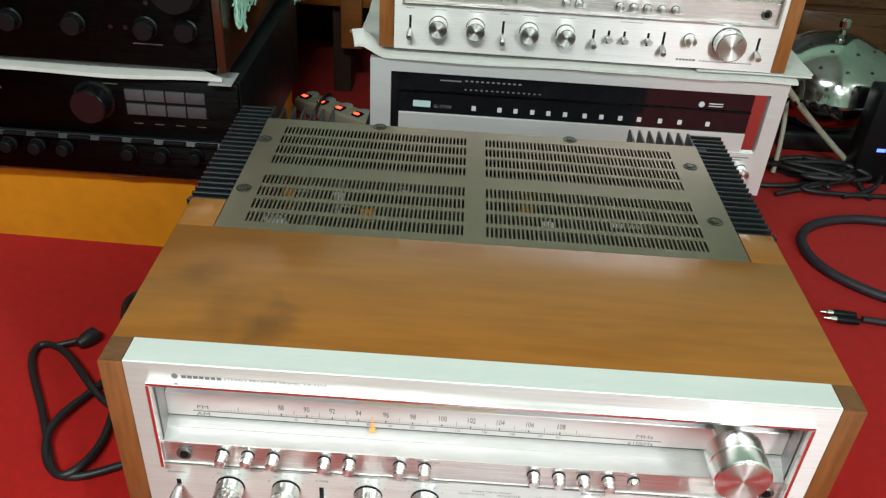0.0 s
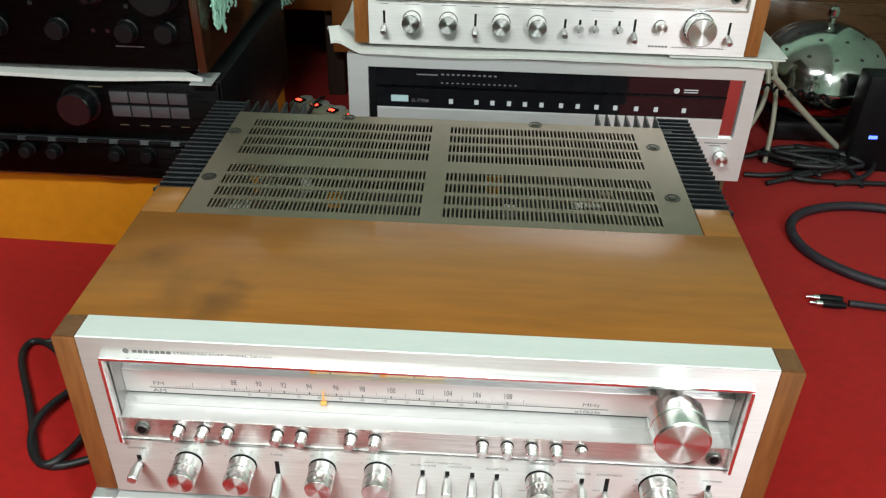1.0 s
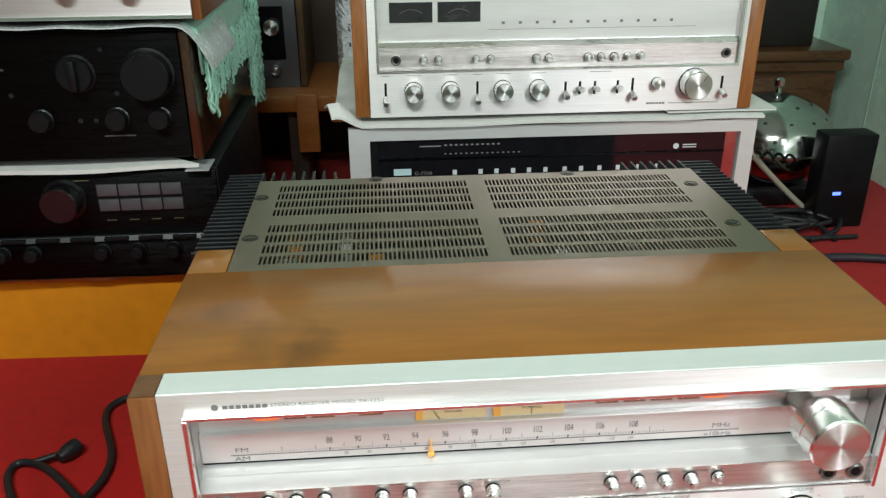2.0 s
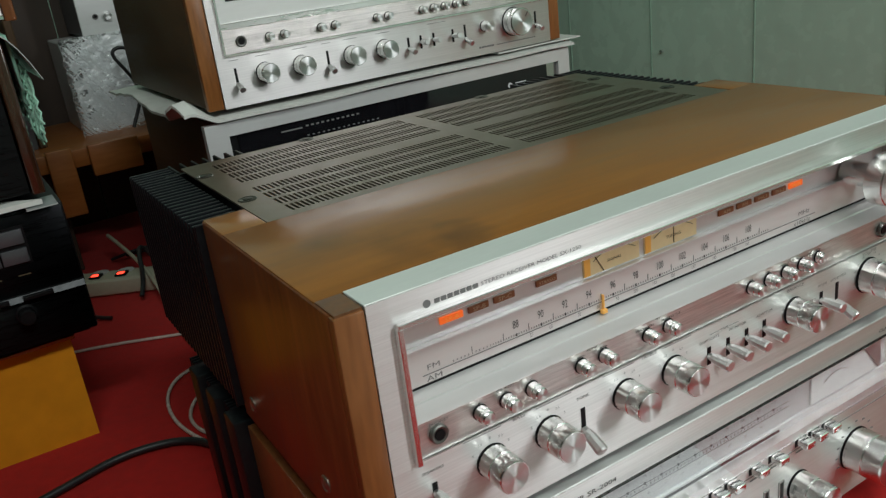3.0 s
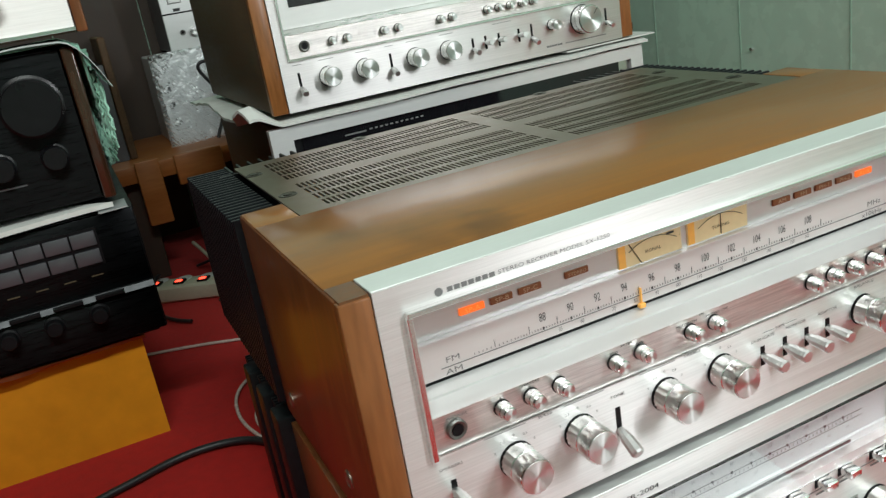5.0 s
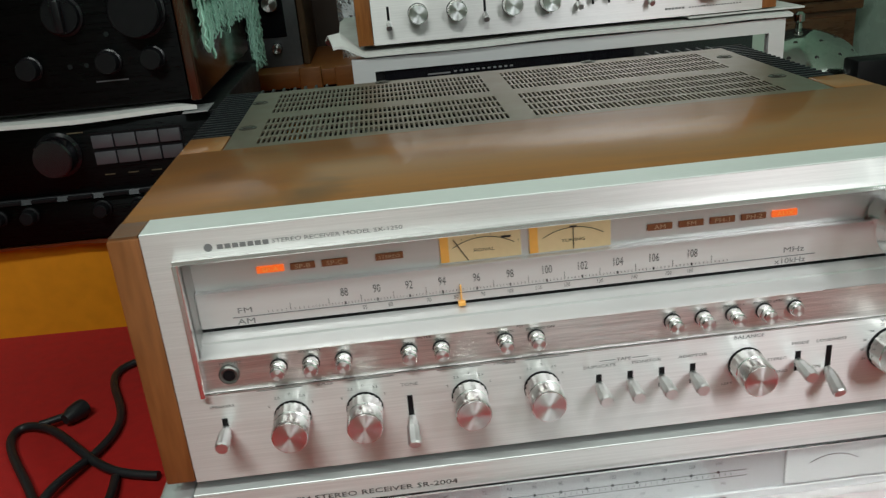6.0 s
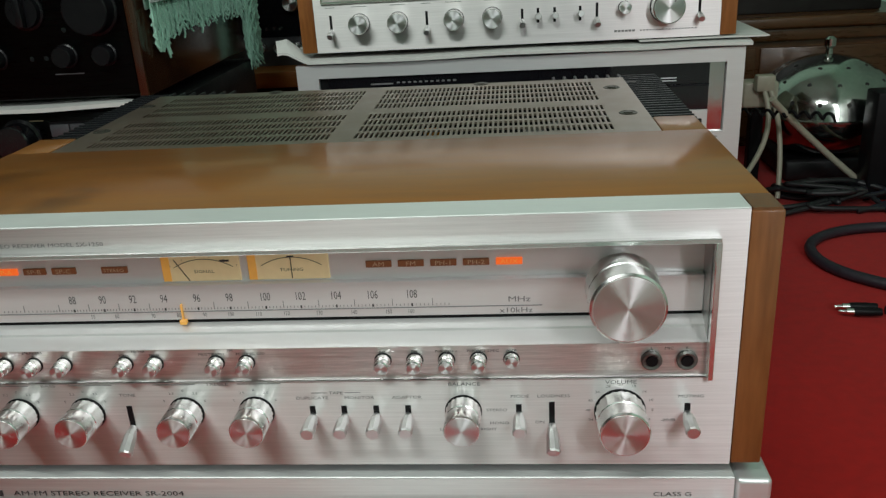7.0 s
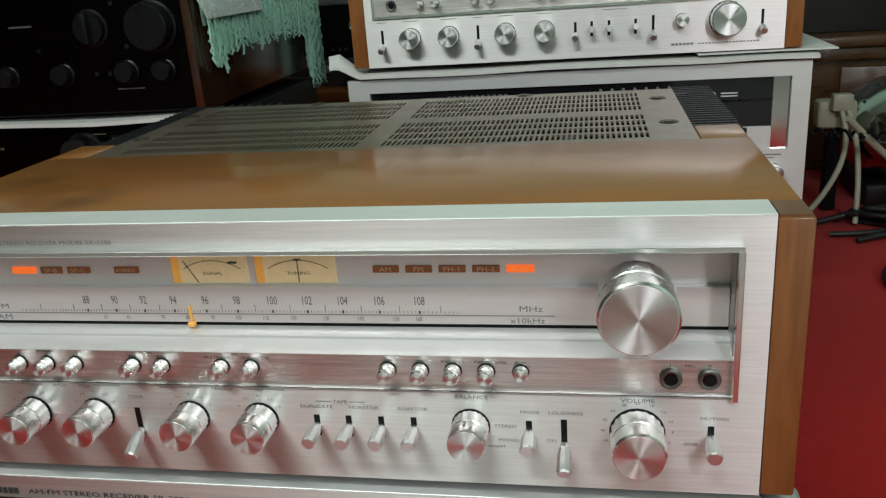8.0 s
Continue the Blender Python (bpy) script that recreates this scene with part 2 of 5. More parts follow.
def knob(parent, x, y, z, r, h, mark=0, skirt=True):
    """A turned aluminium knob: black skirt, fluted sleeve, polished ring and spun face."""
    k = (round(r, 4), round(h, 4), skirt)

    def sleeve():
        b = lathe([(r * 0.96, h * 0.52), (r * 0.985, h * 0.54), (r * 0.985, h - 0.0012), (r * 0.93, h)], 40)
        return part("knob", join(fluted(r, r * 0.985, 0.0012, h * 0.5), lathe([(r * 0.9, h * 0.48), (r * 0.9, h * 0.56)], 32), b), KNOB)

    ob = keep(("knob",) + k, sleeve, (x, y, z), parent)
    keep(("face",) + k, lambda: part("knob_face", lathe([(r * 0.90, h - 0.0004), (r * 0.90, h + 0.0003)], 40), SPUN, None, "spun metal face"), (0, 0, 0), ob)
    if skirt:
        keep(("skirt",) + k, lambda: part("skirt", lathe([(r * 1.03, 0), (r * 1.03, 0.0008), (r * 0.97, 0.0011)], 32), BLACK, None, "black ring"), (0, 0, 0), ob)
    if mark:
        m = keep(("mark",) + k, lambda: part("index_line", box(-0.0004, 0.0004, -h - 0.0007, -h - 0.0002, r * 0.45, r * 0.88), INK, None, "dark index line"), (0, 0, 0), ob)
        m.rotation_euler = (0, radians(mark), 0)
    return ob


def button(parent, x, y, z, r=0.0056, h=0.013):
    k = (round(r, 4), round(h, 4))
    ob = keep(("btn",) + k, lambda: part("push_button", lathe([(r, 0), (r, h * 0.55), (r * 0.93, h * 0.58), (r * 0.93, h - 0.0008), (r * 0.8, h)], 24), KNOB), (x, y, z), parent)
    keep(("btnface",) + k, lambda: part("button_face", lathe([(r * 0.78, h - 0.0003), (r * 0.78, h + 0.0003)], 24), SPUN, None, "spun metal face"), (0, 0, 0), ob)
    keep(("collar",) + k, lambda: part("collar", lathe([(r * 1.09, 0), (r * 1.09, 0.0008), (r * 1.03, 0.0011)], 24), BLACK, None, "black collar"), (0, 0, 0), ob)
    return ob


def lever(parent, x, y, z, up=0.0, slot=0.014, size=1.0):
    """A small toggle switch in a black slot; up: degrees by which the lever is thrown."""
    s = size
    sl = keep(("slot", round(slot, 4), s), lambda: part("switch_slot", box(-0.0016 * s, 0.0016 * s, -0.0004, 0.002, -slot / 2, slot / 2), BLACK, None, "black slot"), (x, y, z), parent)

    def rod():
        b = lathe([(0.0020 * s, 0), (0.0024 * s, 0.0022 * s), (0.0030 * s, 0.0030 * s), (0.0032 * s, 0.0060 * s), (0.0037 * s, 0.0066 * s), (0.0041 * s, 0.0172 * s), (0.0035 * s, 0.0182 * s)], 9)
        return part("switch_lever", b, LEVER)

    ob = keep(("lever", s), rod, (0, 0, -slot * 0.28 if slot > 0.015 and up < -5 else 0), sl)
    ob.rotation_euler = (radians(-up), 0, 0)
    return sl


def socket(parent, x, y, z, r=0.0062):
    ob = keep(("jack", r), lambda: part("phone_socket", join(lathe([(r, 0), (r, 0.0022), (r * 0.85, 0.003), (r * 0.62, 0.0026), (r * 0.6, 0)], 28)), mat("grey_ring", (0.16, 0.16, 0.15), 0.4, 0.8)), (x, y, z), parent)
    keep(("hole", r), lambda: part("hole", lathe([(r * 0.55, 0.0024), (r * 0.55, 0.0031)], 24), BLACK, None, "dark hole"), (0, 0, 0), ob)
    return ob


AMBER = mat("amber_meter", (0.66, 0.52, 0.30), 0.5, 0, 0.06, 30, emit=(1.0, 0.74, 0.38), power=0.13)
AMBER_HOT = mat("amber_glow", (0.70, 0.34, 0.07), 0.5, 0, 0.1, 30, emit=(1.0, 0.48, 0.09), power=0.20)
LED_ON = mat("lit_lamp", (0.45, 0.06, 0.01), 0.4, 0, 0.05, emit=(1.0, 0.16, 0.02), power=0.95)
# lamps that are off still emit a little, to lift their brown
LED_OFF = mat("unlit_lamp_faint_glow", (0.22, 0.075, 0.026), 0.35, 0, 0.15, emit=(0.5, 0.15, 0.05), power=0.04)
PALE = mat("pale_print", (0.55, 0.38, 0.25), 0.6, 0, 0.1)
POINTER = mat("pointer_orange", (0.85, 0.42, 0.08), 0.4, 0, 0.05, emit=(1, 0.55, 0.2), power=0.12)
RECESS = mat("recess_grey", (0.45, 0.45, 0.44), 0.4, 0.8, 0.08, 12)
DARKIN = mat("dark_inside", (0.02, 0.019, 0.017), 0.6, 0, 0.3, 30)


def frame_panel(x0, x1, z0, z1, a0, a1, b0, b1, y0, y1):
    """A plate with one rectangular opening."""
    return join(box(x0, x1, y0, y1, b1, z1), box(x0, x1, y0, y1, z0, b0), box(x0, a0, y0, y1, b0, b1), box(a1, x1, y0, y1, b0, b1))


WOOD_CAP = mat("walnut_cap", (0.10, 0.042, 0.016), 0.38, 0, 0.25, 6, (7, 7, 1), 6, 0.05, 50, other=(0.17, 0.070, 0.024), coat=0.1)

WOOD_BAND = mat("walnut_band", (0.16, 0.054, 0.015), 0.38, 0, 0.30, 5, (7, 7, 0.8), 7, 0.05, 50, other=(0.25, 0.092, 0.026), coat=0.15)
LIPMAT = mat("lip_silver", (0.80, 0.83, 0.81), 0.45, 0.45, 0.04, 10, (1, 6, 6))
PEARLCAP = mat("cap_silver", (0.72, 0.74, 0.74), 0.40, 0.7, 0.04, 10, (1, 1, 8))

# ---- the large silver receiver with the walnut case ----
Z0 = 0.187
rec = thing("stereo_receiver", (0, 0, Z0), "large silver-faced stereo receiver in a walnut case, stacked on another receiver", "receiver")
H = 0.168


def zl(z):
    return z - Z0


WORN = mat("worn_steel", (0.36, 0.32, 0.27), 0.42, 1.0, 0.25, 80)
# case
case = part("case_top", join(box(-0.2775, 0.2775, 0.0266, 0.184, H - 0.016, H, 0.0010, 2),
                             box(0.2445, 0.2775, 0.182, 0.232, H - 0.016, H - 0.0002, 0.0012, 2),
                             box(-0.2775, -0.2445, 0.182, 0.232, H - 0.016, H - 0.0002, 0.0012, 2)), WOOD, rec, "walnut veneered top with dark stains")
for s in (-1, 1):
    side = part("case_side", join(box(min(s * 0.2605, s * 0.2785), max(s * 0.2605, s * 0.2785), 0.0074, 0.2325, 0, H - 0.0005, 0.0024, 3), box(min(s * 0.2602, s * 0.2640), max(s * 0.2602, s * 0.2640), 0.0080, 0.02, 0.001, H - 0.001)), WOOD_UP, rec, "walnut side panel")
    part("edge_band", box(min(s * 0.2604, s * 0.2788), max(s * 0.2604, s * 0.2788), -0.0002, 0.0075, 0.0004, H - 0.0012, 0.0014, 2), WOOD_BAND, rec, "lighter walnut band along the front edge")
    part("corner_inlay", box(min(s * 0.2612, s * 0.2772), max(s * 0.2612, s * 0.2772), 0.0012, 0.0262, H - 0.0014, H + 0.0002), WOOD_CAP, rec, "dark end grain on the front corner")
    for y, z in ((0.0645, 0.028), (0.203, 0.0225)):
        sc = keep("case_screw", lambda: part("screw", join(lathe([(0.0064, 0), (0.0064, 0.0006), (0.0052, 0.0014), (0.0042, 0.0005)], 24), lathe([(0.0034, 0.0004), (0.0034, 0.0010), (0.0024, 0.0014)], 16)), WORN, None, "worn metal screw in a cupped washer"), (0, 0, 0), side)
        sc.location = (s * 0.2785, y, z)
        sc.rotation_euler = (0, 0, radians(90 * s))
part("chassis", box(-0.255, 0.255, 0.034, 0.415, 0.001, 0.112), DARKIN, rec, "dark metal chassis")
part("back_panel", box(-0.258, 0.258, 0.4152, 0.420, 0.002, H - 0.006), BLACK, rec)
part("bottom_plate", box(-0.262, 0.262, 0.010, 0.416, -0.003, 0.001), BLACK, rec)
for x in (-0.2, 0.2):
    for y in (0.06, 0.36):
        keep("foot", lambda: part("foot", lathe([(0.017, -0.0), (0.018, 0.003), (0.016, 0.015)], 24, "z"), BLACK, None, "black rubber foot"), (x, y, -0.0183), rec)

# face plate and its lip along the top
part("face_plate", join(frame_panel(-0.26, 0.26, 0.0, H, -0.2425, 0.2425, zl(0.2495), zl(0.338), 0.0, 0.006),
                        box(-0.26, 0.26, 0.006, 0.0262, H - 0.006, H, 0.0006, 1)), SILVER, rec, "brushed silver face plate")
part("face_lip", box(-0.2602, 0.2602, 0.0004, 0.0264, H, H + 0.0008, 0.0003, 1), LIPMAT, rec, "satin silver top lip")
part("bezel", join(box(-0.2445, 0.2445, -0.0045, 0.0, zl(0.3365), zl(0.3395), 0.0004, 1), box(-0.2450, -0.2418, -0.0045, 0.0, zl(0.249), zl(0.3370), 0.0004, 1),
                   box(0.2418, 0.2450, -0.0045, 0.0, zl(0.249), zl(0.3370), 0.0004, 1)), KNOB, rec, "polished bezel round the dial")
# grey rather than silver here: the shade of the recess is in the colour
part("recess", join(box(-0.2425, 0.2425, 0.006, 0.0300, zl(0.3365), zl(0.3380)), box(-0.2440, -0.2425, 0.004, 0.0300, zl(0.25), zl(0.3378)),
                    box(0.2425, 0.2440, 0.004, 0.0300, zl(0.25), zl(0.3378))), RECESS, rec, "frame of the recess, shade put into its grey")
part("dial_plate", box(-0.2425, 0.2425, 0.0250, 0.0275, zl(0.300), zl(0.3365)), DIAL, rec, "satin silver upper dial plate")
scale = part("dial_scale", box(-0.2424, 0.2424, 0.0200, 0.0250, zl(0.2835), zl(0.3075), 0.0005, 1), DIAL, rec, "silver tuning scale")
part("dial_gap", box(-0.2425, 0.2425, 0.0225, 0.0270, zl(0.276), zl(0.2835)), BLACK, rec, "black gap under the scale")
prof = [(0.0240, 0.2805), (0.0200, 0.2805), (0.0140, 0.2775), (0.0138, 0.2760), (0.0065, 0.2722), (0.0030, 0.2715), (0.0030, 0.2690), (0.0240, 0.2690)]
part("dial_ledge", move(prism([(y, zl(z)) for y, z in prof], -0.2425, 0.2425), Matrix(((0, 1, 0, 0), (1, 0, 0, 0), (0, 0, 1, 0), (0, 0, 0, 1)))), DIAL, rec, "stepped satin ledge")
part("button_strip", box(-0.2425, 0.2425, 0.0022, 0.008, zl(0.2495), zl(0.2715)), STRIP, rec, "coarsely brushed strip")
part("groove", box(-0.2425, 0.2425, -0.0004, 0.001, zl(0.2488), zl(0.2495)), RECESS, rec)

# indicator lamps
for x0, x1, on, w in ((-0.2035, -0.187, 1, "SP-A"), (-0.183, -0.168, 0, "SP-B"), (-0.164, -0.148, 0, "SP-C"), (-0.131, -0.114, 0, "STEREO"),
                      (0.0385, 0.0545, 0, "AM"), (0.0585, 0.0745, 0, "FM"), (0.0785, 0.0945, 0, "PH-1"), (0.0985, 0.1145, 0, "PH-2"), (0.1185, 0.1345, 1, "AUX")):
    lamp = part("indicator_lamp", box(x0, x1, 0.0235, 0.0251, zl(0.3152), zl(0.3195), 0.0003, 1), LED_ON if on else LED_OFF, rec, "lit orange-red indicator" if on else "unlit brown indicator with a faint added glow")
    text("lettering", w, 0.0040 if len(w) < 6 else 0.0030, ((x0 + x1) / 2, 0.0231, zl(0.31735)), PALE if not on else AMBER_HOT, lamp, squeeze=1.3)

# meters
for i, (x0, x1, w) in enumerate(((-0.0915, -0.0410, "SIGNAL"), (-0.0360, 0.0155, "TUNING"))):
    m = part("meter", box(x0, x1, 0.0240, 0.0257, zl(0.3085), zl(0.3270), 0.0003, 1), AMBER, rec, "amber backlit meter")
    part("meter_glow", box(x0 + 0.0004, x0 + 0.0055, 0.0235, 0.0241, zl(0.3089), zl(0.3266)), AMBER_HOT, m, "brighter orange end")
    cx = (x0 + x1) / 2 + 0.002
    arc = []
    for k in range(15):
        a = radians(58 + 64 * k / 14)
        arc.append((cx + 0.036 * math.cos(a), 0.0236, zl(0.2875) + 0.036 * math.sin(a)))
    tube("meter_scale", arc, 0.00022, INK, m, "thin black scale", 2)
    text("lettering", w, 0.0030, (cx, 0.0237, zl(0.3150)), INK, m, squeeze=1.3)
    for k in range(6 if i == 0 else 0):
        a = radians(124 - 68 * k / 5)
        text("lettering", str(k), 0.0018, (cx + 0.0385 * math.cos(a), 0.0237, zl(0.2875) + 0.0378 * math.sin(a)), INK, m)
    if i == 0:
        tube("needle", [(cx - 0.010, 0.0235, zl(0.3090)), (cx - 0.014, 0.0235, zl(0.3160)), (cx - 0.0185, 0.0235, zl(0.3235))], 0.0003, INK, m, "thin needle", 1)
        part("meter_peak", box(cx + 0.011, cx + 0.017, 0.0234, 0.0238, zl(0.3215), zl(0.3228)), INK, m, "thick end of the scale")
    else:
        tube("needle", [(cx, 0.0235, zl(0.3095)), (cx, 0.0235, zl(0.3160)), (cx, 0.0235, zl(0.3245))], 0.0003, INK, m, "thin needle", 1)
        part("meter_peak", box(cx - 0.0022, cx + 0.0022, 0.0234, 0.0238, zl(0.3234), zl(0.3244)), INK, m, "centre mark")

# scale print
part("scale_line", box(-0.222, 0.146, 0.0195, 0.0201, zl(0.2893), zl(0.2897)), GREYINK, scale, "thin grey line")
DARKPRINT = mat("dark_grey_print", (0.09, 0.09, 0.09), 0.6, 0, 0.1)
NUMX = [-0.1525, -0.1325, -0.1125, -0.0920, -0.0705, -0.0495, -0.0265, -0.0040, 0.0185, 0.0415, 0.0660]
for n, x in zip(range(88, 110, 2), NUMX):
    text("lettering", str(n), 0.0080, (x, 0.0197, zl(0.2984)), DARKPRINT, scale, squeeze=0.60)
    part("scale_tick", box(x - 0.0005, x + 0.0005, 0.0195, 0.0201, zl(0.2905), zl(0.2922)), INK, scale)
ticks = []
for a, b_ in zip([-0.2] + [2 * NUMX[0] - NUMX[1]] + NUMX, [2 * NUMX[0] - NUMX[1]] + NUMX + [0.0915, 0.117]):
    for k in range(10):
        x = a + (b_ - a) * k / 10
        hgt = 0.0048 if k == 5 else 0.0012
        ticks.append(box(x - 0.00013, x + 0.00013, 0.0196, 0.0201, zl(0.2908), zl(0.2908) + hgt))
part("scale_band", join(*ticks), GREYINK, scale, "fine grey graduations")
for n, x in zip((55, 60, 70, 80, 90, 100, 110, 120, 130, 140, 150, 160), (-0.141, -0.125, -0.101, -0.084, -0.067, -0.050, -0.032, -0.014, 0.007, 0.029, 0.051, 0.065)):
    text("lettering", str(n), 0.0040, (x, 0.0197, zl(0.2868)), GREYINK, scale, squeeze=0.7)
text("lettering", "FM", 0.0052, (-0.214, 0.0197, zl(0.2937)), GREYINK, scale, squeeze=1.5)
text("lettering", "AM", 0.0052, (-0.214, 0.0197, zl(0.2862)), GREYINK, scale, squeeze=1.5)
text("lettering", "MHz", 0.0052, (0.132, 0.0197, zl(0.2937)), GREYINK, scale, squeeze=1.4)
text("lettering", "x10kHz", 0.0050, (0.130, 0.0197, zl(0.2862)), GREYINK, scale, squeeze=1.3)
part("dial_pointer", join(box(-0.0813, -0.0805, 0.0175, 0.0195, zl(0.2830), zl(0.2950)), box(-0.0832, -0.0786, 0.0165, 0.0197, zl(0.2815), zl(0.2845), 0.0004, 1)), POINTER, rec, "lit orange pointer")

# print on the face
YP = -0.0003
part("maker_mark", lathe([(0.0024, -0.0004), (0.0024, 0.0003)], 20), GREYINK, rec, "dark round maker's mark", at=(-0.2235, 0, zl(0.3442)))
bars(rec, GREYINK, [(-0.2185 + k * 0.0043, -0.2185 + k * 0.0043 + 0.0034, zl(0.3428), zl(0.3455)) for k in range(7)], YP)
text("lettering", "STEREO RECEIVER MODEL SX-1250", 0.0036, (-0.1500, YP, zl(0.3442)), GREYINK, rec, squeeze=1.35)
for w, x, z, s in (("BALANCE", 0.097, 0.2462, 0.0034), ("VOLUME", 0.192, 0.2465, 0.0036), ("MODE", 0.131, 0.2372, 0.0030), ("LOUDNESS", 0.1515, 0.2372, 0.0030),
                   ("MUTING", 0.234, 0.2362, 0.0030), ("ADAPTOR", 0.061, 0.2372, 0.0030), ("DUPLICATE", 0.001, 0.2372, 0.0030), ("TAPE", 0.0165, 0.2408, 0.0030),
                   ("MONITOR", 0.031, 0.2372, 0.0030), ("STEREO", 0.1165, 0.2275, 0.0028), ("MONO", 0.118, 0.2180, 0.0028), ("ON", 0.143, 0.2185, 0.0028), ("-20dB", 0.221, 0.2195, 0.0028),
                   ("BASS", -0.1705, 0.2480, 0.0034), ("TREBLE", -0.059, 0.2480, 0.0034), ("TONE", -0.119, 0.2405, 0.0030), ("LEFT", 0.084, 0.2135, 0.0026), ("RIGHT", 0.111, 0.2135, 0.0026),
                   ("SPEAKERS", -0.2345, 0.2400, 0.0026), ("PHONES", -0.225, 0.2680, 0.0026)):
    text("lettering", w, s, (x, YP - (0.0 if z < 0.2495 else -0.0023), zl(z)), GREYINK, rec, squeeze=1.35)
bars(rec, GREYINK, [(a_, b_, zl(0.2478), zl(0.2481)) for a_, b_ in ((-0.212, -0.184), (-0.157, -0.128), (-0.101, -0.073), (-0.046, -0.018))] + [(0.001, 0.011, zl(0.2407), zl(0.2410)), (0.022, 0.032, zl(0.2407), zl(0.2410))], YP)
for w, x, z in (("A", -0.1965, 0), ("B", -0.1768, 0), ("C", -0.1570, 0), ("30Hz", -0.1168, 0), ("8kHz", -0.0970, 0), ("MULTIPATH", -0.0600, 0), ("MUTING OFF", -0.0350, 0), ("AM", 0.0478, 0), ("FM", 0.0675, 0), ("PHONO 1", 0.0870, 0), ("PHONO 2", 0.1065, 0), ("AUX", 0.1265, 0), ("L", 0.2098, 0),
                ("MIC", 0.220, 0), ("R", 0.2305, 0), ("SPEAKERS", -0.1768, 0.0026), ("FILTER", -0.1069, 0.0026), ("FM", -0.0478, 0.0026), ("MIC", 0.1165, 0)):
    text("lettering", w, 0.0024, (x, 0.0020, zl(0.2680 + z)), INK, rec, squeeze=1.3)
for kx in (-0.193, -0.148, -0.082, -0.036):
    for w, a in (("5", 150), ("2.5", 120), ("0", 90), ("2.5", 60), ("5", 30)):
        text("lettering", w, 0.0024, (kx + 0.0155 * math.cos(radians(a)), YP, zl(0.2285) + 0.0150 * math.sin(radians(a))), GREYINK, rec, squeeze=1.2)
for k, w in enumerate(("54", "48", "40", "34", "28", "22", "18", "14", "10", "6", "4")):
    a = radians(205 - 230 * k / 10)
    text("lettering", w, 0.0024, (0.192 + 0.0195 * math.cos(a), YP, zl(0.2275) + 0.0175 * math.sin(a)), GREYINK, rec, squeeze=1.2)

# controls
for x, mk in ((-0.193, 3), (-0.148, -8), (-0.082, 60), (-0.036, 5)):
    knob(rec, x, 0, zl(0.2272), 0.0112, 0.0235)
knob(rec, 0.0958, 0, zl(0.2270), 0.0112, 0.0232)
knob(rec, 0.1918, 0, zl(0.2260), 0.0152, 0.0260)
tk = knob(rec, 0.1902, -0.003, zl(0.3118), 0.0212, 0.0315, 0, False)
part("shaft", lathe([(0.010, -0.0265), (0.010, 0.004)], 24), KNOB, tk, "metal shaft")
for x in (-0.1965, -0.1768, -0.1570, -0.1168, -0.0970, -0.0575, -0.0380, 0.0478, 0.0675, 0.0870, 0.1065, 0.1265):
    button(rec, x, 0.0022, zl(0.2622), 0.0049 if x < 0.12 else 0.0046, 0.0108 if x < 0.12 else 0.0055)
socket(rec, -0.2265, 0.0022, zl(0.2610))
socket(rec, 0.2098, 0.0022, zl(0.2605))
socket(rec, 0.2305, 0.0022, zl(0.2605))
for x, up, sl in ((-0.2345, -4, 0.0142), (-0.1195, -28, 0.020), (0.0005, -3, 0.0142), (0.0207, -3, 0.0142), (0.0411, -3, 0.0142), (0.0612, -3, 0.0142), (0.1302, -3, 0.0142), (0.1505, -26, 0.021), (0.2322, -4, 0.0142)):
    lever(rec, x, 0, zl(0.2243 if sl < 0.015 else 0.2225), up, sl, 1.1)

CUPPED = mat("dull_dark_steel", (0.10, 0.092, 0.080), 0.40, 0.9, 0.2, 60)

# vent plate with slots cut through
ROWS_REAR = [0.3190, 0.3420, 0.3650, 0.3880]
ROWS_FRONT = [0.2060, 0.2298, 0.2536, 0.2774]
SLOT = 0.0172


def vent_plate():
    verts, faces = [], []

    def quad_box(x0, x1, y0, y1):
        n = len(verts)
        for z in (H - 0.0024, H - 0.0008):
            verts.extend([(x0, y0, z), (x1, y0, z), (x1, y1, z), (x0, y1, z)])
        for f in ((4, 5, 6, 7), (3, 2, 1, 0), (0, 1, 5, 4), (1, 2, 6, 5), (2, 3, 7, 6), (3, 0, 4, 7)):
            faces.append(tuple(n + i for i in f))

    x_l, x_r, y_f, y_b = -0.2437, 0.2437, 0.1845, 0.4150
    quad_box(x_l, -0.221, y_f, y_b)
    quad_box(0.2095, x_r, y_f, y_b)
    quad_box(-0.0175, 0.0020, y_f, y_b)
    rows = sorted(ROWS_FRONT + ROWS_REAR)
    for a, b_ in ((-0.221, -0.0175), (0.0020, 0.2095)):
        edge = y_f
        for y in rows:
            quad_box(a, b_, edge, y - SLOT / 2)
            edge = y + SLOT / 2
            n = 50
            pitch = (b_ - a) / n
            for k in range(n):
                quad_box(a + k * pitch, a + k * pitch + pitch * 0.44, y - SLOT / 2, y + SLOT / 2)
        quad_box(a, b_, edge, y_b)
    me = bpy.data.meshes.new("tmp")
    me.from_pydata(verts, [], faces)
    bm = bmesh.new()
    bm.from_mesh(me)
    bpy.data.meshes.remove(me)
    return bm


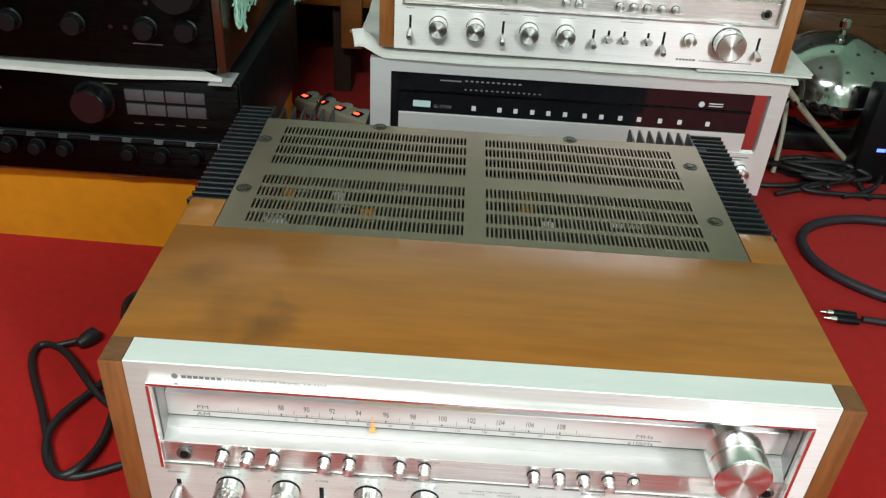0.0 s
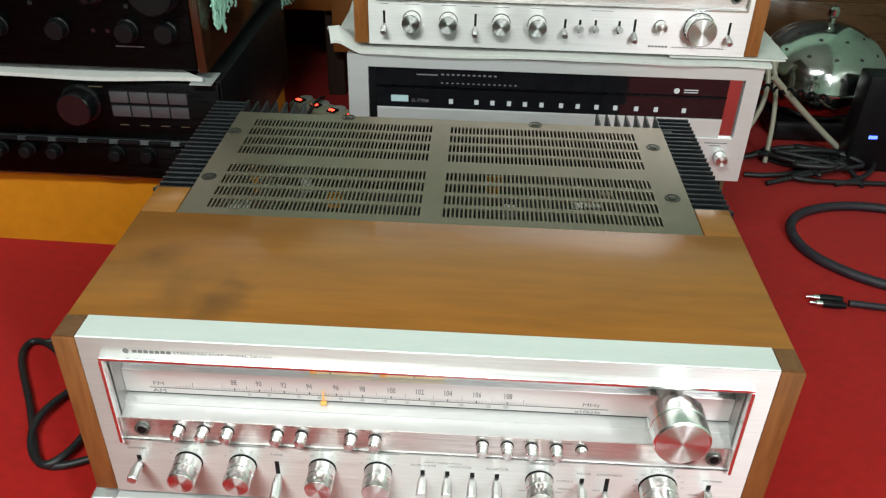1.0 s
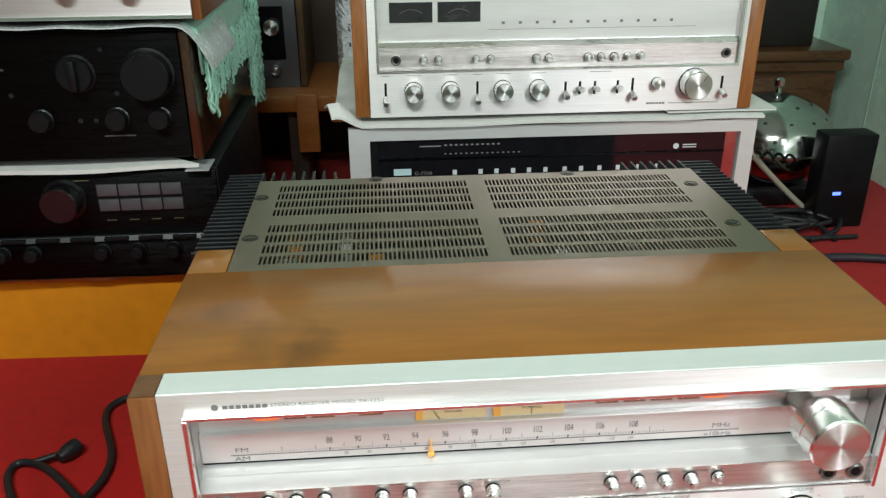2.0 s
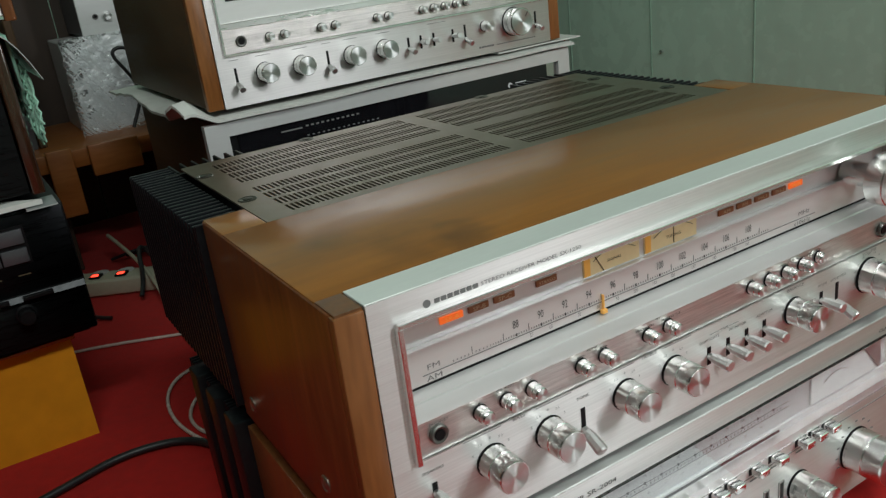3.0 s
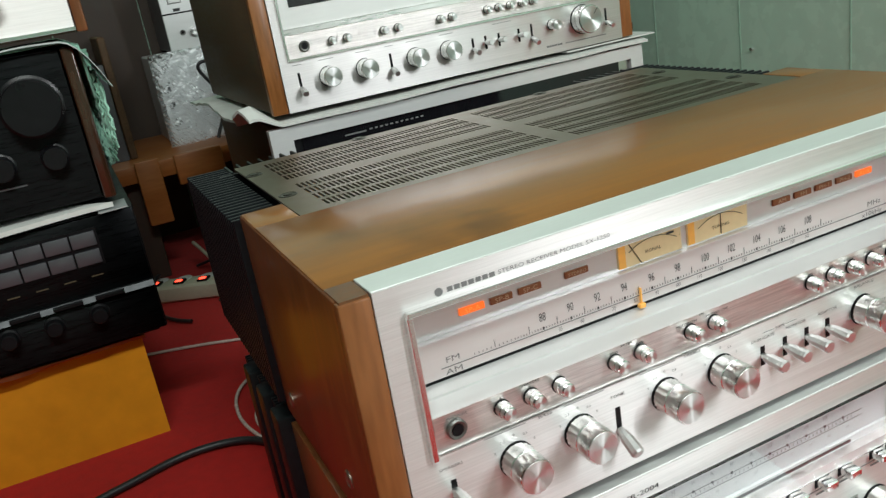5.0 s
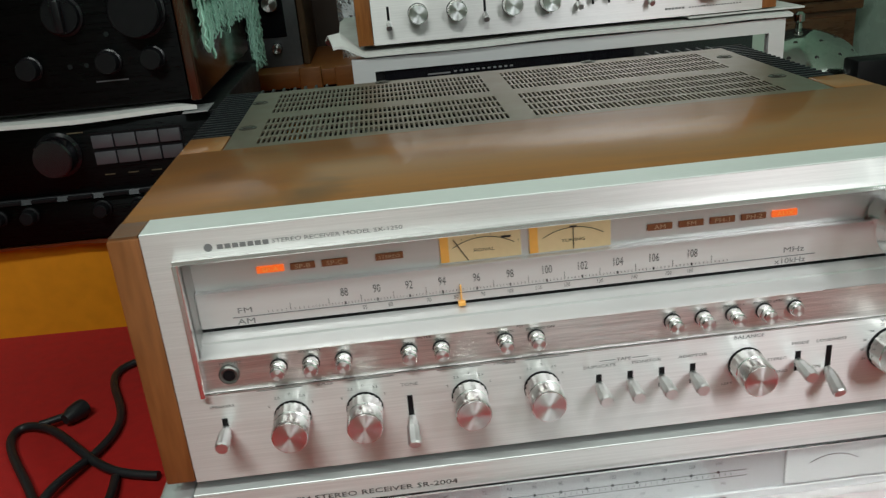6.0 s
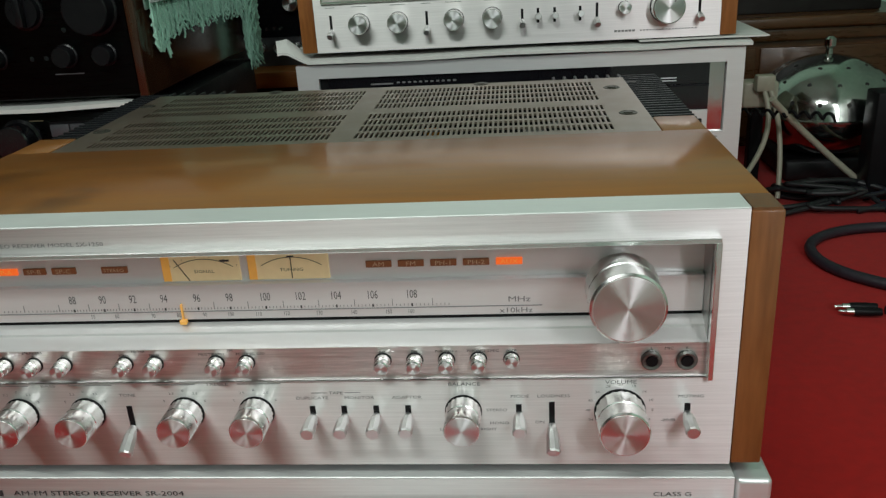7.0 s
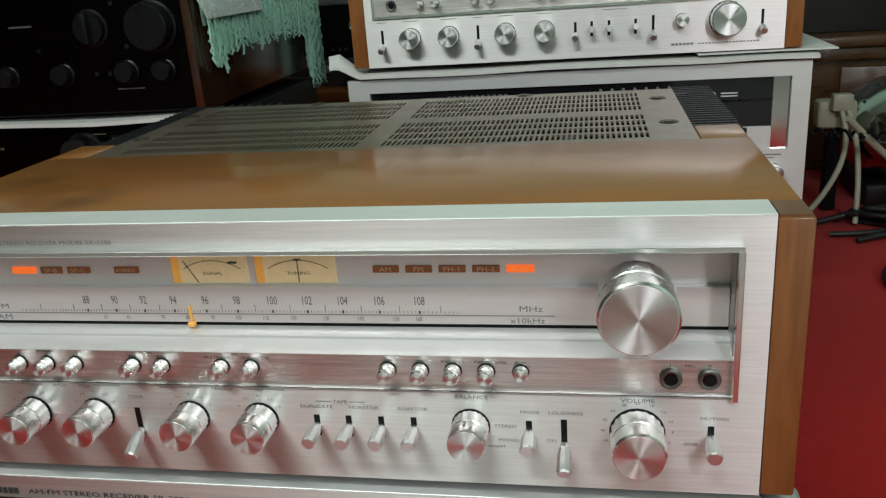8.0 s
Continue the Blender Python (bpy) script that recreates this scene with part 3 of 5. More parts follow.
vp = part("vent_plate", vent_plate(), VENT, rec, "slotted grey-bronze metal vent plate")
for x, y in ((-0.236, 0.363), (-0.116, 0.411), (0.100, 0.411), (0.2268, 0.364), (0.2275, 0.252), (-0.2335, 0.256)):
    sc = keep("vent_screw", lambda: part("screw", join(lathe([(0.0078, -0.001), (0.0078, 0.0003), (0.0068, 0.0007), (0.0060, 0.0003)], 24, "z"), lathe([(0.0040, 0.0002), (0.0040, 0.0009), (0.0030, 0.0012)], 16, "z")), CUPPED, None, "dull metal screw in a cupped washer"), (x, y, H - 0.0008), vp)
random.seed(4)
for k in range(16):
    x, y = random.uniform(-0.21, 0.21), random.uniform(0.2, 0.39)
    part("circuit_piece", box(x - 0.008, x + 0.008, y - 0.006, y + 0.006, 0.112, 0.112 + random.uniform(0.008, 0.03), 0.001, 1), (VENT, KNOB, DARKIN, YELLOW)[k % 4] if k % 5 else KNOB, rec, "part seen dimly through the slots")

for x, y, w, d, m in ((-0.197, 0.2262, 0.022, 0.006, WHITE), (-0.183, 0.2035, 0.014, 0.005, KNOB), (-0.178, 0.2735, 0.020, 0.006, KNOB), (-0.200, 0.3125, 0.016, 0.006, YELLOW), (-0.182, 0.3140, 0.012, 0.005, KNOB), (-0.148, 0.3115, 0.012, 0.007, WHITE), (-0.130, 0.2500, 0.014, 0.005, KNOB), (0.150, 0.2480, 0.018, 0.007, KNOB)):
    part("circuit_piece", box(x - w / 2, x + w / 2, y - d / 2, y + d / 2, 0.105, H - 0.010, 0.001, 1), m, rec, "bright part seen through the slots")

# heat sinks at the rear corners
for s in (-1, 1):
    hs = part("heat_sink", join(box(min(s * 0.246, s * 0.256), max(s * 0.246, s * 0.256), 0.2335, 0.452, 0.012, H - 0.010, 0.0006, 1),
                                box(min(s * 0.246, s * 0.284), max(s * 0.246, s * 0.284), 0.2335, 0.2365, 0.008, H - 0.004, 0.0006, 1)), SINK, rec, "finned black heat sink")
    for k in range(22):
        y = 0.242 + k * 0.0101
        keep(("fin", s), lambda: part("fin", box(min(s * 0.246, s * 0.284), max(s * 0.246, s * 0.284), -0.0017, 0.0017, 0.012, H - 0.006, 0.0006, 1), SINK), (0, y, 0), hs)
    for k in range(7):
        x = s * (0.176 + k * 0.0115)
        keep("rear_fin", lambda: part("rear_fin", box(-0.0014, 0.0014, 0.4205, 0.458, 0.012, H - 0.005, 0.0005, 1), SINK), (x, 0, 0), hs)

# ---- the receiver underneath ----
low = thing("stereo_receiver_lower", (0, -0.001, 0), "silver stereo receiver with clear dial cover, standing on red cloth", "receiver")
LH = 0.1765
DIAL2 = mat("matt_silver_dial", (0.58, 0.60, 0.60), 0.55, 0.5, 0.04, 8, (1, 1, 10), 6, spec=0.3)
part("case_top", join(box(-0.272, 0.272, 0.034, 0.23, LH - 0.018, LH - 0.008, 0.001, 1), box(-0.25, 0.25, 0.23, 0.41, LH - 0.024, LH - 0.012, 0.001, 1)), BLACK, low)
for s in (-1, 1):
    part("case_side", box(min(s * 0.262, s * 0.277), max(s * 0.262, s * 0.277), 0.0275, 0.247, 0.014, LH - 0.008, 0.0012, 2), WOOD_UP, low, "walnut side panel")
    part("end_cap", box(min(s * 0.2645, s * 0.2870), max(s * 0.2645, s * 0.2870), -0.002, 0.027, 0.010, LH + 0.0006, 0.0035, 4), PEARLCAP, low, "satin silver end cap")
    hs = part("heat_sink", box(min(s * 0.235, s * 0.262), max(s * 0.235, s * 0.262), 0.248, 0.412, 0.014, LH - 0.010, 0.001, 1), SINK, low, "finned black heat sink")
    for y in (0.253, 0.307, 0.361):
        keep(("sink_rib", s), lambda: part("sink_rib", box(min(s * 0.255, s * 0.287), max(s * 0.255, s * 0.287), 0.0, 0.028, 0.012, LH - 0.006, 0.0025, 2), SINK), (0, y, 0), hs)
        for k in range(4):
            keep(("rib_fin", s), lambda: part("rib_fin", box(min(s * 0.255, s * 0.280), max(s * 0.255, s * 0.280), 0.0, 0.0022, 0.014, LH - 0.008, 0.0004, 1), SINK), (0, y + 0.0305 + k * 0.0055, 0), hs)
part("chassis", box(-0.25, 0.25, 0.03, 0.40, 0.012, LH - 0.026), DARKIN, low, "dark metal chassis")
for x in (-0.2, 0.2):
    for y in (0.06, 0.34):
        keep("foot2", lambda: part("foot", lathe([(0.016, 0), (0.018, 0.003), (0.017, 0.014)], 24, "z"), BLACK, None, "black rubber foot"), (x, y, 0), low)
part("face_plate", frame_panel(-0.264, 0.264, 0.010, LH, -0.247, 0.247, 0.1140, 0.1570, 0.0, 0.016), SILVER, low, "brushed silver face plate")
part("face_lip", box(-0.2640, 0.2640, 0.0004, 0.0338, LH, LH + 0.0008, 0.0003, 1), LIPMAT, low, "satin silver top lip")
dial = part("dial_plate", box(-0.247, 0.247, 0.010, 0.016, 0.1195, 0.1625), DIAL2, low, "silver dial plate")
part("dial_ledge", box(-0.247, 0.247, 0.0075, 0.0099, 0.1195, 0.1262, 0.0004, 1), DIAL2, low, "narrow satin ledge under the scale")
GLASS = bpy.data.materials.new("clear_plastic")
GLASS.use_nodes = True
g = GLASS.node_tree.nodes["Principled BSDF"]
g.inputs["Transmission Weight"].default_value, g.inputs["Roughness"].default_value, g.inputs["IOR"].default_value = 1.0, 0.04, 1.46
cover = part("dial_cover", box(-0.2610, 0.2610, -0.0038, -0.0008, 0.1125, 0.1655, 0.0004, 1), GLASS, low, "clear plastic dial cover held by screws")
cover.visible_shadow = False
for x in (-0.2560, 0.2560):
    for z in (0.1605, 0.1175):
        keep("cover_screw", lambda: part("cover_screw", lathe([(0.0044, 0), (0.0044, 0.003), (0.003, 0.0045)], 20), KNOB, None, "domed metal screw"), (x, -0.0038, z), low)
text("lettering", "AM-FM STEREO RECEIVER SR-2004", 0.0052, (-0.1545, -0.0004, 0.1702), INK, low, squeeze=1.54)
bars(low, INK, [(-0.2515 + k * 0.0043, -0.2515 + k * 0.0043 + 0.0034, 0.1680, 0.1725) for k in range(7)])
text("lettering", "CLASS G", 0.0046, (0.226, -0.0004, 0.1702), INK, low, squeeze=1.4)
METER2 = mat("pale_meter", (0.60, 0.62, 0.61), 0.4, 0, 0.05)
for x0, x1 in ((-0.2455, -0.165), (0.132, 0.226)):
    m = part("meter", box(x0, x1, 0.0080, 0.0100, 0.1275, 0.1585, 0.0004, 1), METER2, low, "white meter window")
    # solid grey triangle drawn in place of a reflection in the window
    part("reflection_wedge", prism([(x1 - 0.024, 0.1580), (x1 + 0.001, 0.1580), (x1 + 0.001, 0.1280)], 0.0062, 0.0079), RECESS, m, "grey wedge painted for a reflection in the window")
    arc = [(x0 + 0.034 + 0.030 * math.cos(radians(55 + 70 * k / 8)), 0.0077, 0.119 + 0.030 * math.sin(radians(55 + 70 * k / 8))) for k in range(9)]
    tube("meter_scale", arc, 0.0003, GREYINK, m, "thin grey scale", 2)
for k, x in enumerate((-0.145, -0.123, -0.103, -0.077, -0.060, -0.043, -0.025, -0.007, 0.011, 0.028, 0.047, 0.066, 0.085)):
    text("lettering", str(86 + 2 * k), 0.0048, (x, 0.0096, 0.1505), GREYINK, dial, squeeze=0.7)
    keep("dot2", lambda: part("scale_dot", lathe([(0.0011, -0.0101), (0.0011, -0.0094)], 12), INK), (x, 0, 0.1435), dial)
    text("lettering", str(53 + 8 * k), 0.0036, (x + 0.004, 0.0096, 0.1335), GREYINK, dial, squeeze=0.7)
for z in (0.1385, 0.1433):
    part("scale_line", box(-0.155, 0.105, 0.0095, 0.0101, z, z + 0.0003), GREYINK, dial, "thin grey line")
for k in range(62):
    keep("tick2", lambda: part("scale_tick", box(-0.0002, 0.0002, 0.0095, 0.0101, -0.0009, 0.0009), GREYINK), (-0.150 + k * 0.004, 0, 0.1410), dial)
part("dial_pointer", join(box(-0.0985, -0.0975, 0.005, 0.0075, 0.127, 0.146), box(-0.1010, -0.0950, 0.004, 0.0085, 0.1245, 0.1275, 0.0004, 1)), KNOB, low, "metal pointer")
part("dial_slot", box(-0.134, 0.090, 0.0071, 0.0080, 0.1212, 0.1236), DARKIN, low, "dark guide slot")
bars(low, GREYINK, [(-0.25, 0.25, 0.0994, 0.1000)])
for x in (-0.172, -0.152, -0.132, -0.0595, -0.042, 0.006, 0.024, 0.053, 0.077, 0.111, 0.1285, 0.146):
    bt = keep("key", lambda: part("push_key", box(-0.0062, 0.0062, -0.011, 0.0, -0.0036, 0.0036, 0.0020, 3), KNOB, None, "bright rounded push key"), (x, 0, 0.1065), low)
    keep("key_well", lambda: part("key_well", box(-0.0074, 0.0074, -0.0004, 0.001, -0.0048, 0.0048, 0.0003, 1), BLACK, None, "black surround"), (0, 0, 0), bt)
    bars(low, GREYINK, [(x - 0.006, x + 0.006, 0.0955, 0.0968)])
for x, r, h in ((-0.205, 0.0135, 0.030), (-0.121, 0.0135, 0.030), (-0.046, 0.0140, 0.034), (0.018, 0.0185, 0.036), (0.110, 0.0140, 0.032), (0.190, 0.0205, 0.036)):
    knob(low, x, 0, 0.0615, r, h)
    for a in range(-120, 121, 24):
        if r > 0.018:
            bars(low, GREYINK, [(x + 0.026 * math.sin(radians(a)) - 0.0015, x + 0.026 * math.sin(radians(a)) + 0.0015, 0.0632 + 0.026 * math.cos(radians(a)), 0.0645 + 0.026 * math.cos(radians(a)))])
part("knob_flange", lathe([(0.0240, 0), (0.0240, 0.006), (0.0225, 0.008)], 40), KNOB, low, "metal flange behind the knob", at=(0.018, 0, 0.0615))
for x in (-0.072, -0.008, 0.068, 0.087):
    sl = keep("slot2", lambda: part("switch_slot", frame_panel(-0.0034, 0.0034, -0.0165, 0.0165, -0.0022, 0.0022, -0.0152, 0.0152, -0.0010, 0.002), RECESS, None, "grey-rimmed slot"), (x, 0, 0.0600), low)
    keep("slot_depth", lambda: part("slot_depth", box(-0.0022, 0.0022, -0.0003, 0.001, -0.0152, 0.0152), DARKIN, None, "dark inside"), (0, 0, 0), sl)
    keep("flat_lever", lambda: part("switch_lever", join(box(-0.0020, 0.0020, -0.016, 0.0, -0.0032, -0.0012, 0.0004, 1), box(-0.0024, 0.0024, -0.0175, -0.0150, -0.0052, -0.0012, 0.0006, 2)), LEVER, None, "flat metal blade"), (0, 0, 0), sl)

# the fittings of the lower face sit a little under the lip
for ob in low.children:
    if ob.name.split(".")[0] in ("dial_plate", "dial_ledge", "dial_cover", "cover_screw", "lettering", "print_bar", "meter", "dial_pointer", "dial_slot", "push_key", "knob", "knob_flange", "switch_slot"):
        ob.location.z -= 0.0055

# ---- the stack behind: a silver-faced receiver on a white-faced one ----
PY = 0.647
up = thing("stereo_receiver_upper", (0.1365, PY, 0.360), "silver-faced stereo receiver in a walnut case on white foam sheet", "receiver")
UH = 0.176


def ux(x):
    return x - 0.1415


def uz(z):
    return z - 0.360


WOOD_DARK = mat("dark_walnut_side", (0.075, 0.042, 0.021), 0.5, 0, 0.3, 6, (6, 1, 6), 6, 0.05, 60, spec=0.3, other=(0.12, 0.068, 0.034))
WOOD_ORANGE = mat("orange_walnut", (0.22, 0.075, 0.018), 0.38, 0, 0.3, 6, (8, 8, 1), 6, 0.05, 60, other=(0.34, 0.13, 0.035), coat=0.1)
part("case", box(-0.277, 0.277, 0.014, 0.425, 0.002, UH - 0.001, 0.0015, 2), WOOD_DARK, up, "dark brown case")
for s in (-1, 1):
    part("front_post", box(min(s * 0.2585, s * 0.2785), max(s * 0.2585, s * 0.2785), 0.0015, 0.0138, 0.0, UH, 0.0015, 2), WOOD_ORANGE, up, "orange walnut front edge")
part("face_plate", frame_panel(-0.2580, 0.2580, 0.0, UH, -0.2460, 0.2500, uz(0.424), UH - 0.012, 0.0, 0.0135), SILVER, up, "brushed silver face plate")
part("bezel", join(box(-0.2475, 0.2515, -0.003, 0.0, uz(0.4215), uz(0.4245), 0.0004, 1), box(-0.2475, -0.2445, -0.003, 0.0, uz(0.424), UH - 0.012, 0.0004, 1), box(0.2485, 0.2515, -0.003, 0.0, uz(0.424), UH - 0.012, 0.0004, 1)), KNOB, up, "polished bezel")
part("button_strip", box(-0.246, 0.25, 0.002, 0.010, uz(0.4245), uz(0.4525)), STRIP, up, "brushed strip")
part("dial_ledge", box(-0.246, 0.25, 0.004, 0.012, uz(0.4525), uz(0.4600), 0.0008, 1), SILVER_EDGE, up)
udial = part("dial_plate", box(-0.246, 0.25, 0.010, 0.0134, uz(0.4600), UH - 0.012), DIAL, up, "pale silver dial plate")
METERK = mat("black_meter", (0.02, 0.02, 0.022), 0.25, 0, 0.3, spec=0.6)
for x0, x1 in ((-0.087, -0.030), (-0.023, 0.034)):
    m = part("meter", box(ux(x0), ux(x1), 0.0085, 0.0101, uz(0.4850), uz(0.5110), 0.0004, 1), METERK, up, "black meter window")
    arc = [(ux((x0 + x1) / 2) + 0.024 * math.cos(radians(50 + 80 * k / 8)), 0.0082, uz(0.478) + 0.024 * math.sin(radians(50 + 80 * k / 8))) for k in range(9)]
    tube("meter_scale", arc, 0.0003, GREYINK, m, "thin grey scale", 2)
for k in range(11):
    x = ux(0.065 + k * 0.023)
    part("scale_mark", box(x - 0.002, x + 0.002, 0.0096, 0.0101, uz(0.4810), uz(0.4845)), GREYINK, udial)
part("scale_line", box(ux(0.045), ux(0.33), 0.0096, 0.0101, uz(0.4740), uz(0.4744)), GREYINK, udial, "thin grey line")
socket(up, ux(-0.080), 0.002, uz(0.4372), 0.0068)
socket(up, ux(0.374), 0.002, uz(0.4385), 0.0068)
for x in (-0.043, -0.023, 0.028, 0.048, 0.110, 0.127, 0.181, 0.199, 0.217, 0.236, 0.254):
    button(up, ux(x), 0.002, uz(0.4372), 0.0050, 0.010)
for x in (-0.057, -0.007, 0.065, 0.114):
    knob(up, ux(x), 0, uz(0.3955), 0.0125, 0.020, 0)
knob(up, ux(0.280), 0, uz(0.4000), 0.0075, 0.016, 0)
knob(up, ux(0.332), 0, uz(0.3985), 0.0200, 0.022, 40)
for x, a, sl in ((-0.095, -22, 0.024), (0.030, -22, 0.024), (0.152, -14, 0.018), (0.172, 2, 0.018), (0.193, 2, 0.018), (0.225, 4, 0.018), (0.246, -22, 0.024), (0.373, -18, 0.024)):
    lever(up, ux(x), 0, uz(0.3950), a, sl)
bars(up, GREYINK, [(ux(0.268 + k * 0.0045), ux(0.268 + k * 0.0045) + 0.0034, uz(0.3695), uz(0.3720)) for k in range(6)] + [(ux(0.300 + k * 0.0040), ux(0.300 + k * 0.0040) + 0.0024, uz(0.3698), uz(0.3712)) for k in range(18)])
for x, w in ((-0.057, 0.02), (-0.007, 0.02), (0.065, 0.02), (0.114, 0.02), (0.200, 0.03), (0.332, 0.022), (-0.095, 0.012), (0.030, 0.012)):
    part("print_line", box(ux(x) - w / 2, ux(x) + w / 2, -0.0004, 0.0004, uz(0.4165), uz(0.4171)), GREYINK, up)

# foam sheet between the two
random.seed(7)


def sheet(x0, x1, y0, y1, z, t, wave, nx=36, ny=14, curl=None, tip=0.0, taper=0.0):
    """A soft thick sheet with an uneven, drooping edge."""
    bm = bmesh.new()
    top, bot = [], []
    for j in range(ny + 1):
        for i in range(nx + 1):
            u, v = i / nx, j / ny
            x = x0 + (x1 - taper * min(1.0, v * 6) - x0) * u
            y = y0 + (y1 - y0) * v + 0.004 * noise.noise((x * 9, 3.1, 0)) * (1 - v)
            if tip:
                x -= tip * max(0.0, 1 - u * 14) * max(0.0, 1 - abs(y - 0.684) / 0.04)
            zz = z + wave * noise.noise((x * 8, y * 8, 1.7))
            if curl:
                zz += curl(x, y)
            top.append(bm.verts.new((x, y, zz + t / 2)))
            bot.append(bm.verts.new((x, y, zz - t / 2)))
    w = nx + 1
    for j in range(ny):
        for i in range(nx):
            a = j * w + i
            bm.faces.new((top[a], top[a + 1], top[a + w + 1], top[a + w]))
            bm.faces.new((bot[a + w], bot[a + w + 1], bot[a + 1], bot[a]))
    rim = [i for i in range(w)] + [j * w + nx for j in range(1, ny + 1)] + [ny * w + i for i in range(nx - 1, -1, -1)] + [j * w for j in range(ny - 1, 0, -1)]
    for a, c in zip(rim, rim[1:] + rim[:1]):
        bm.faces.new((top[a], bot[a], bot[c], top[c]))
    bmesh.ops.recalc_face_normals(bm, faces=bm.faces)
    return bm


def curl_stack(x, y):
    lift = 0.0
    if x < -0.135:
        d = min(1.0, (-0.135 - x) / 0.03)
        fold = max(0.0, 1 - abs(y - 0.664) / 0.060)
        lift += d * (0.026 * fold ** 1.3 + 0.010 * max(0, 1 - abs(y - 0.93) / 0.12) - 0.003 * max(0.0, 1 - abs(y - 0.82) / 0.08) + 0.003 * noise.noise((x * 40, y * 30, 2)))
    if y < 0.652:
        lift -= 0.004 * (0.652 - y) / 0.02
    return lift


tagged(part("foam_sheet", sheet(-0.175, 0.435, 0.640, 1.11, 0.3515, 0.0036, 0.0020, 90, 60, curl_stack, 0.012), WHITE), "crumpled white foam sheet laid between two receivers", "foam sheet")
tagged(part("foam_sheet", sheet(0.295, 0.453, 0.646, 0.99, 0.3572, 0.0020, 0.0008, 12, 10), WHITE), "second layer of white foam sheet under the upper receiver", "foam sheet")

tagged(part("foam_sheet", sheet(0.33, 0.461, 0.662, 0.97, 0.3548, 0.0016, 0.0006, 12, 10), WHITE), "thin torn layer of white foam sheet between two receivers", "foam sheet")

white = thing("white_receiver", (0.1375, PY, 0.168), "white-framed receiver with a wide black dial window", "receiver")


def wx(x):
    return x - 0.143


def wz(z):
    return z - 0.168


PEARL = mat("pearl_silver", (0.72, 0.73, 0.73), 0.40, 0.45, 0.04, 10, (1, 1, 12), 6)
GLOSSK = mat("gloss_black", (0.008, 0.008, 0.010), 0.08, 0, 0.3, 8, spec=0.6)
part("case", box(-0.279, 0.279, 0.013, 0.40, 0.002, wz(0.3425), 0.0015, 2), WOOD_DARK, white, "dark brown case")
part("face_frame", frame_panel(-0.2910, 0.2910, 0.0, wz(0.344), wx(-0.119), wx(0.412), wz(0.236), wz(0.3265), 0.0, 0.0125), PEARL, white, "pale silver frame")
part("dial_window", join(box(wx(-0.1075), wx(0.3915), 0.004, 0.0125, wz(0.2655), wz(0.3265))), GLOSSK, white, "glossy black dial window")
part("window_rib", join(box(wx(-0.1075), wx(0.3915), 0.0022, 0.0042, wz(0.2965), wz(0.2990))), BLACK_MET, white, "dark rib across the window")
part("window_end", box(wx(0.3920), wx(0.4115), 0.006, 0.0125, wz(0.236), wz(0.3262)), mat("mirror_steel", (0.62, 0.61, 0.60), 0.10, 1.0, 0.04), white, "polished end piece")
part("window_end", box(wx(-0.1185), wx(-0.1078), 0.006, 0.0125, wz(0.236), wz(0.3262)), BLACK, white, "black end piece")
part("lower_strip", box(wx(-0.1075), wx(0.3915), 0.002, 0.0125, wz(0.236), wz(0.2650), 0.0006, 1), PEARL, white, "pale strip under the window")
SOFTW = mat("pale_lamp_print", (0.6, 0.63, 0.65), 0.5, 0, 0.1)
part("badge", box(wx(-0.087), wx(-0.062), 0.0034, 0.0042, wz(0.2740), wz(0.2835)), mat("pale_blue", (0.45, 0.62, 0.66), 0.5), white, "pale blue badge")
text("lettering", "G-7700", 0.0070, (wx(-0.045), 0.0036, wz(0.2760)), GREYINK, white, squeeze=1.2)
for x in (0.0, 0.037, 0.060, 0.084, 0.107, 0.131, 0.159, 0.183, 0.210, 0.237, 0.267, 0.295, 0.335):
    keep("sym", lambda: part("dial_symbol", box(-0.0030, 0.0030, 0.0034, 0.0041, -0.0035, 0.0035), SOFTW, None, "small pale symbol"), (wx(x), 0, wz(0.2765)), white)
bars(white, GREYINK, [(wx(-0.015 + k * 0.0075), wx(-0.015 + k * 0.0075) + 0.003, wz(0.3035), wz(0.3050)) for k in range(15)] + [(wx(-0.015 + k * 0.0075), wx(-0.015 + k * 0.0075) + 0.004, wz(0.3160), wz(0.3180)) for k in range(11)] + [(wx(-0.050), wx(-0.020), wz(0.3150), wz(0.3168))], 0.0034, 0.0041)
bars(white, SOFTW, [(wx(0.330), wx(0.350), wz(0.3070), wz(0.3085)), (wx(0.330), wx(0.350), wz(0.3035), wz(0.3048))], 0.0034, 0.0041)
part("emblem", lathe([(0.0042, -0.0041), (0.0042, -0.0034)], 16), SOFTW, white, "small pale emblem", at=(wx(0.320), 0, wz(0.306)))
knob(white, wx(0.398), 0, wz(0.2085), 0.0090, 0.018, 0)
bars(white, GREYINK, [(wx(0.372), wx(0.405), wz(0.2285), wz(0.2300)), (wx(0.380), wx(0.396), wz(0.2245), wz(0.2258))])

base = thing("wooden_amplifier", (0.1375, PY + 0.01, 0), "dark wooden amplifier case under the white receiver", "amplifier")
part("case", box(-0.275, 0.275, 0.0, 0.385, 0.010, 0.167, 0.002, 2), WOOD_DARK, base)
part("face_plate", box(-0.268, 0.268, -0.004, 0.0, 0.014, 0.162, 0.001, 1), BLACK_MET, base, "black face")
for x in (-0.22, 0.22):
    for y in (0.05, 0.33):
        keep("foot3", lambda: part("foot", lathe([(0.016, 0), (0.018, 0.003), (0.017, 0.011)], 20, "z"), BLACK), (x, y, 0), base)

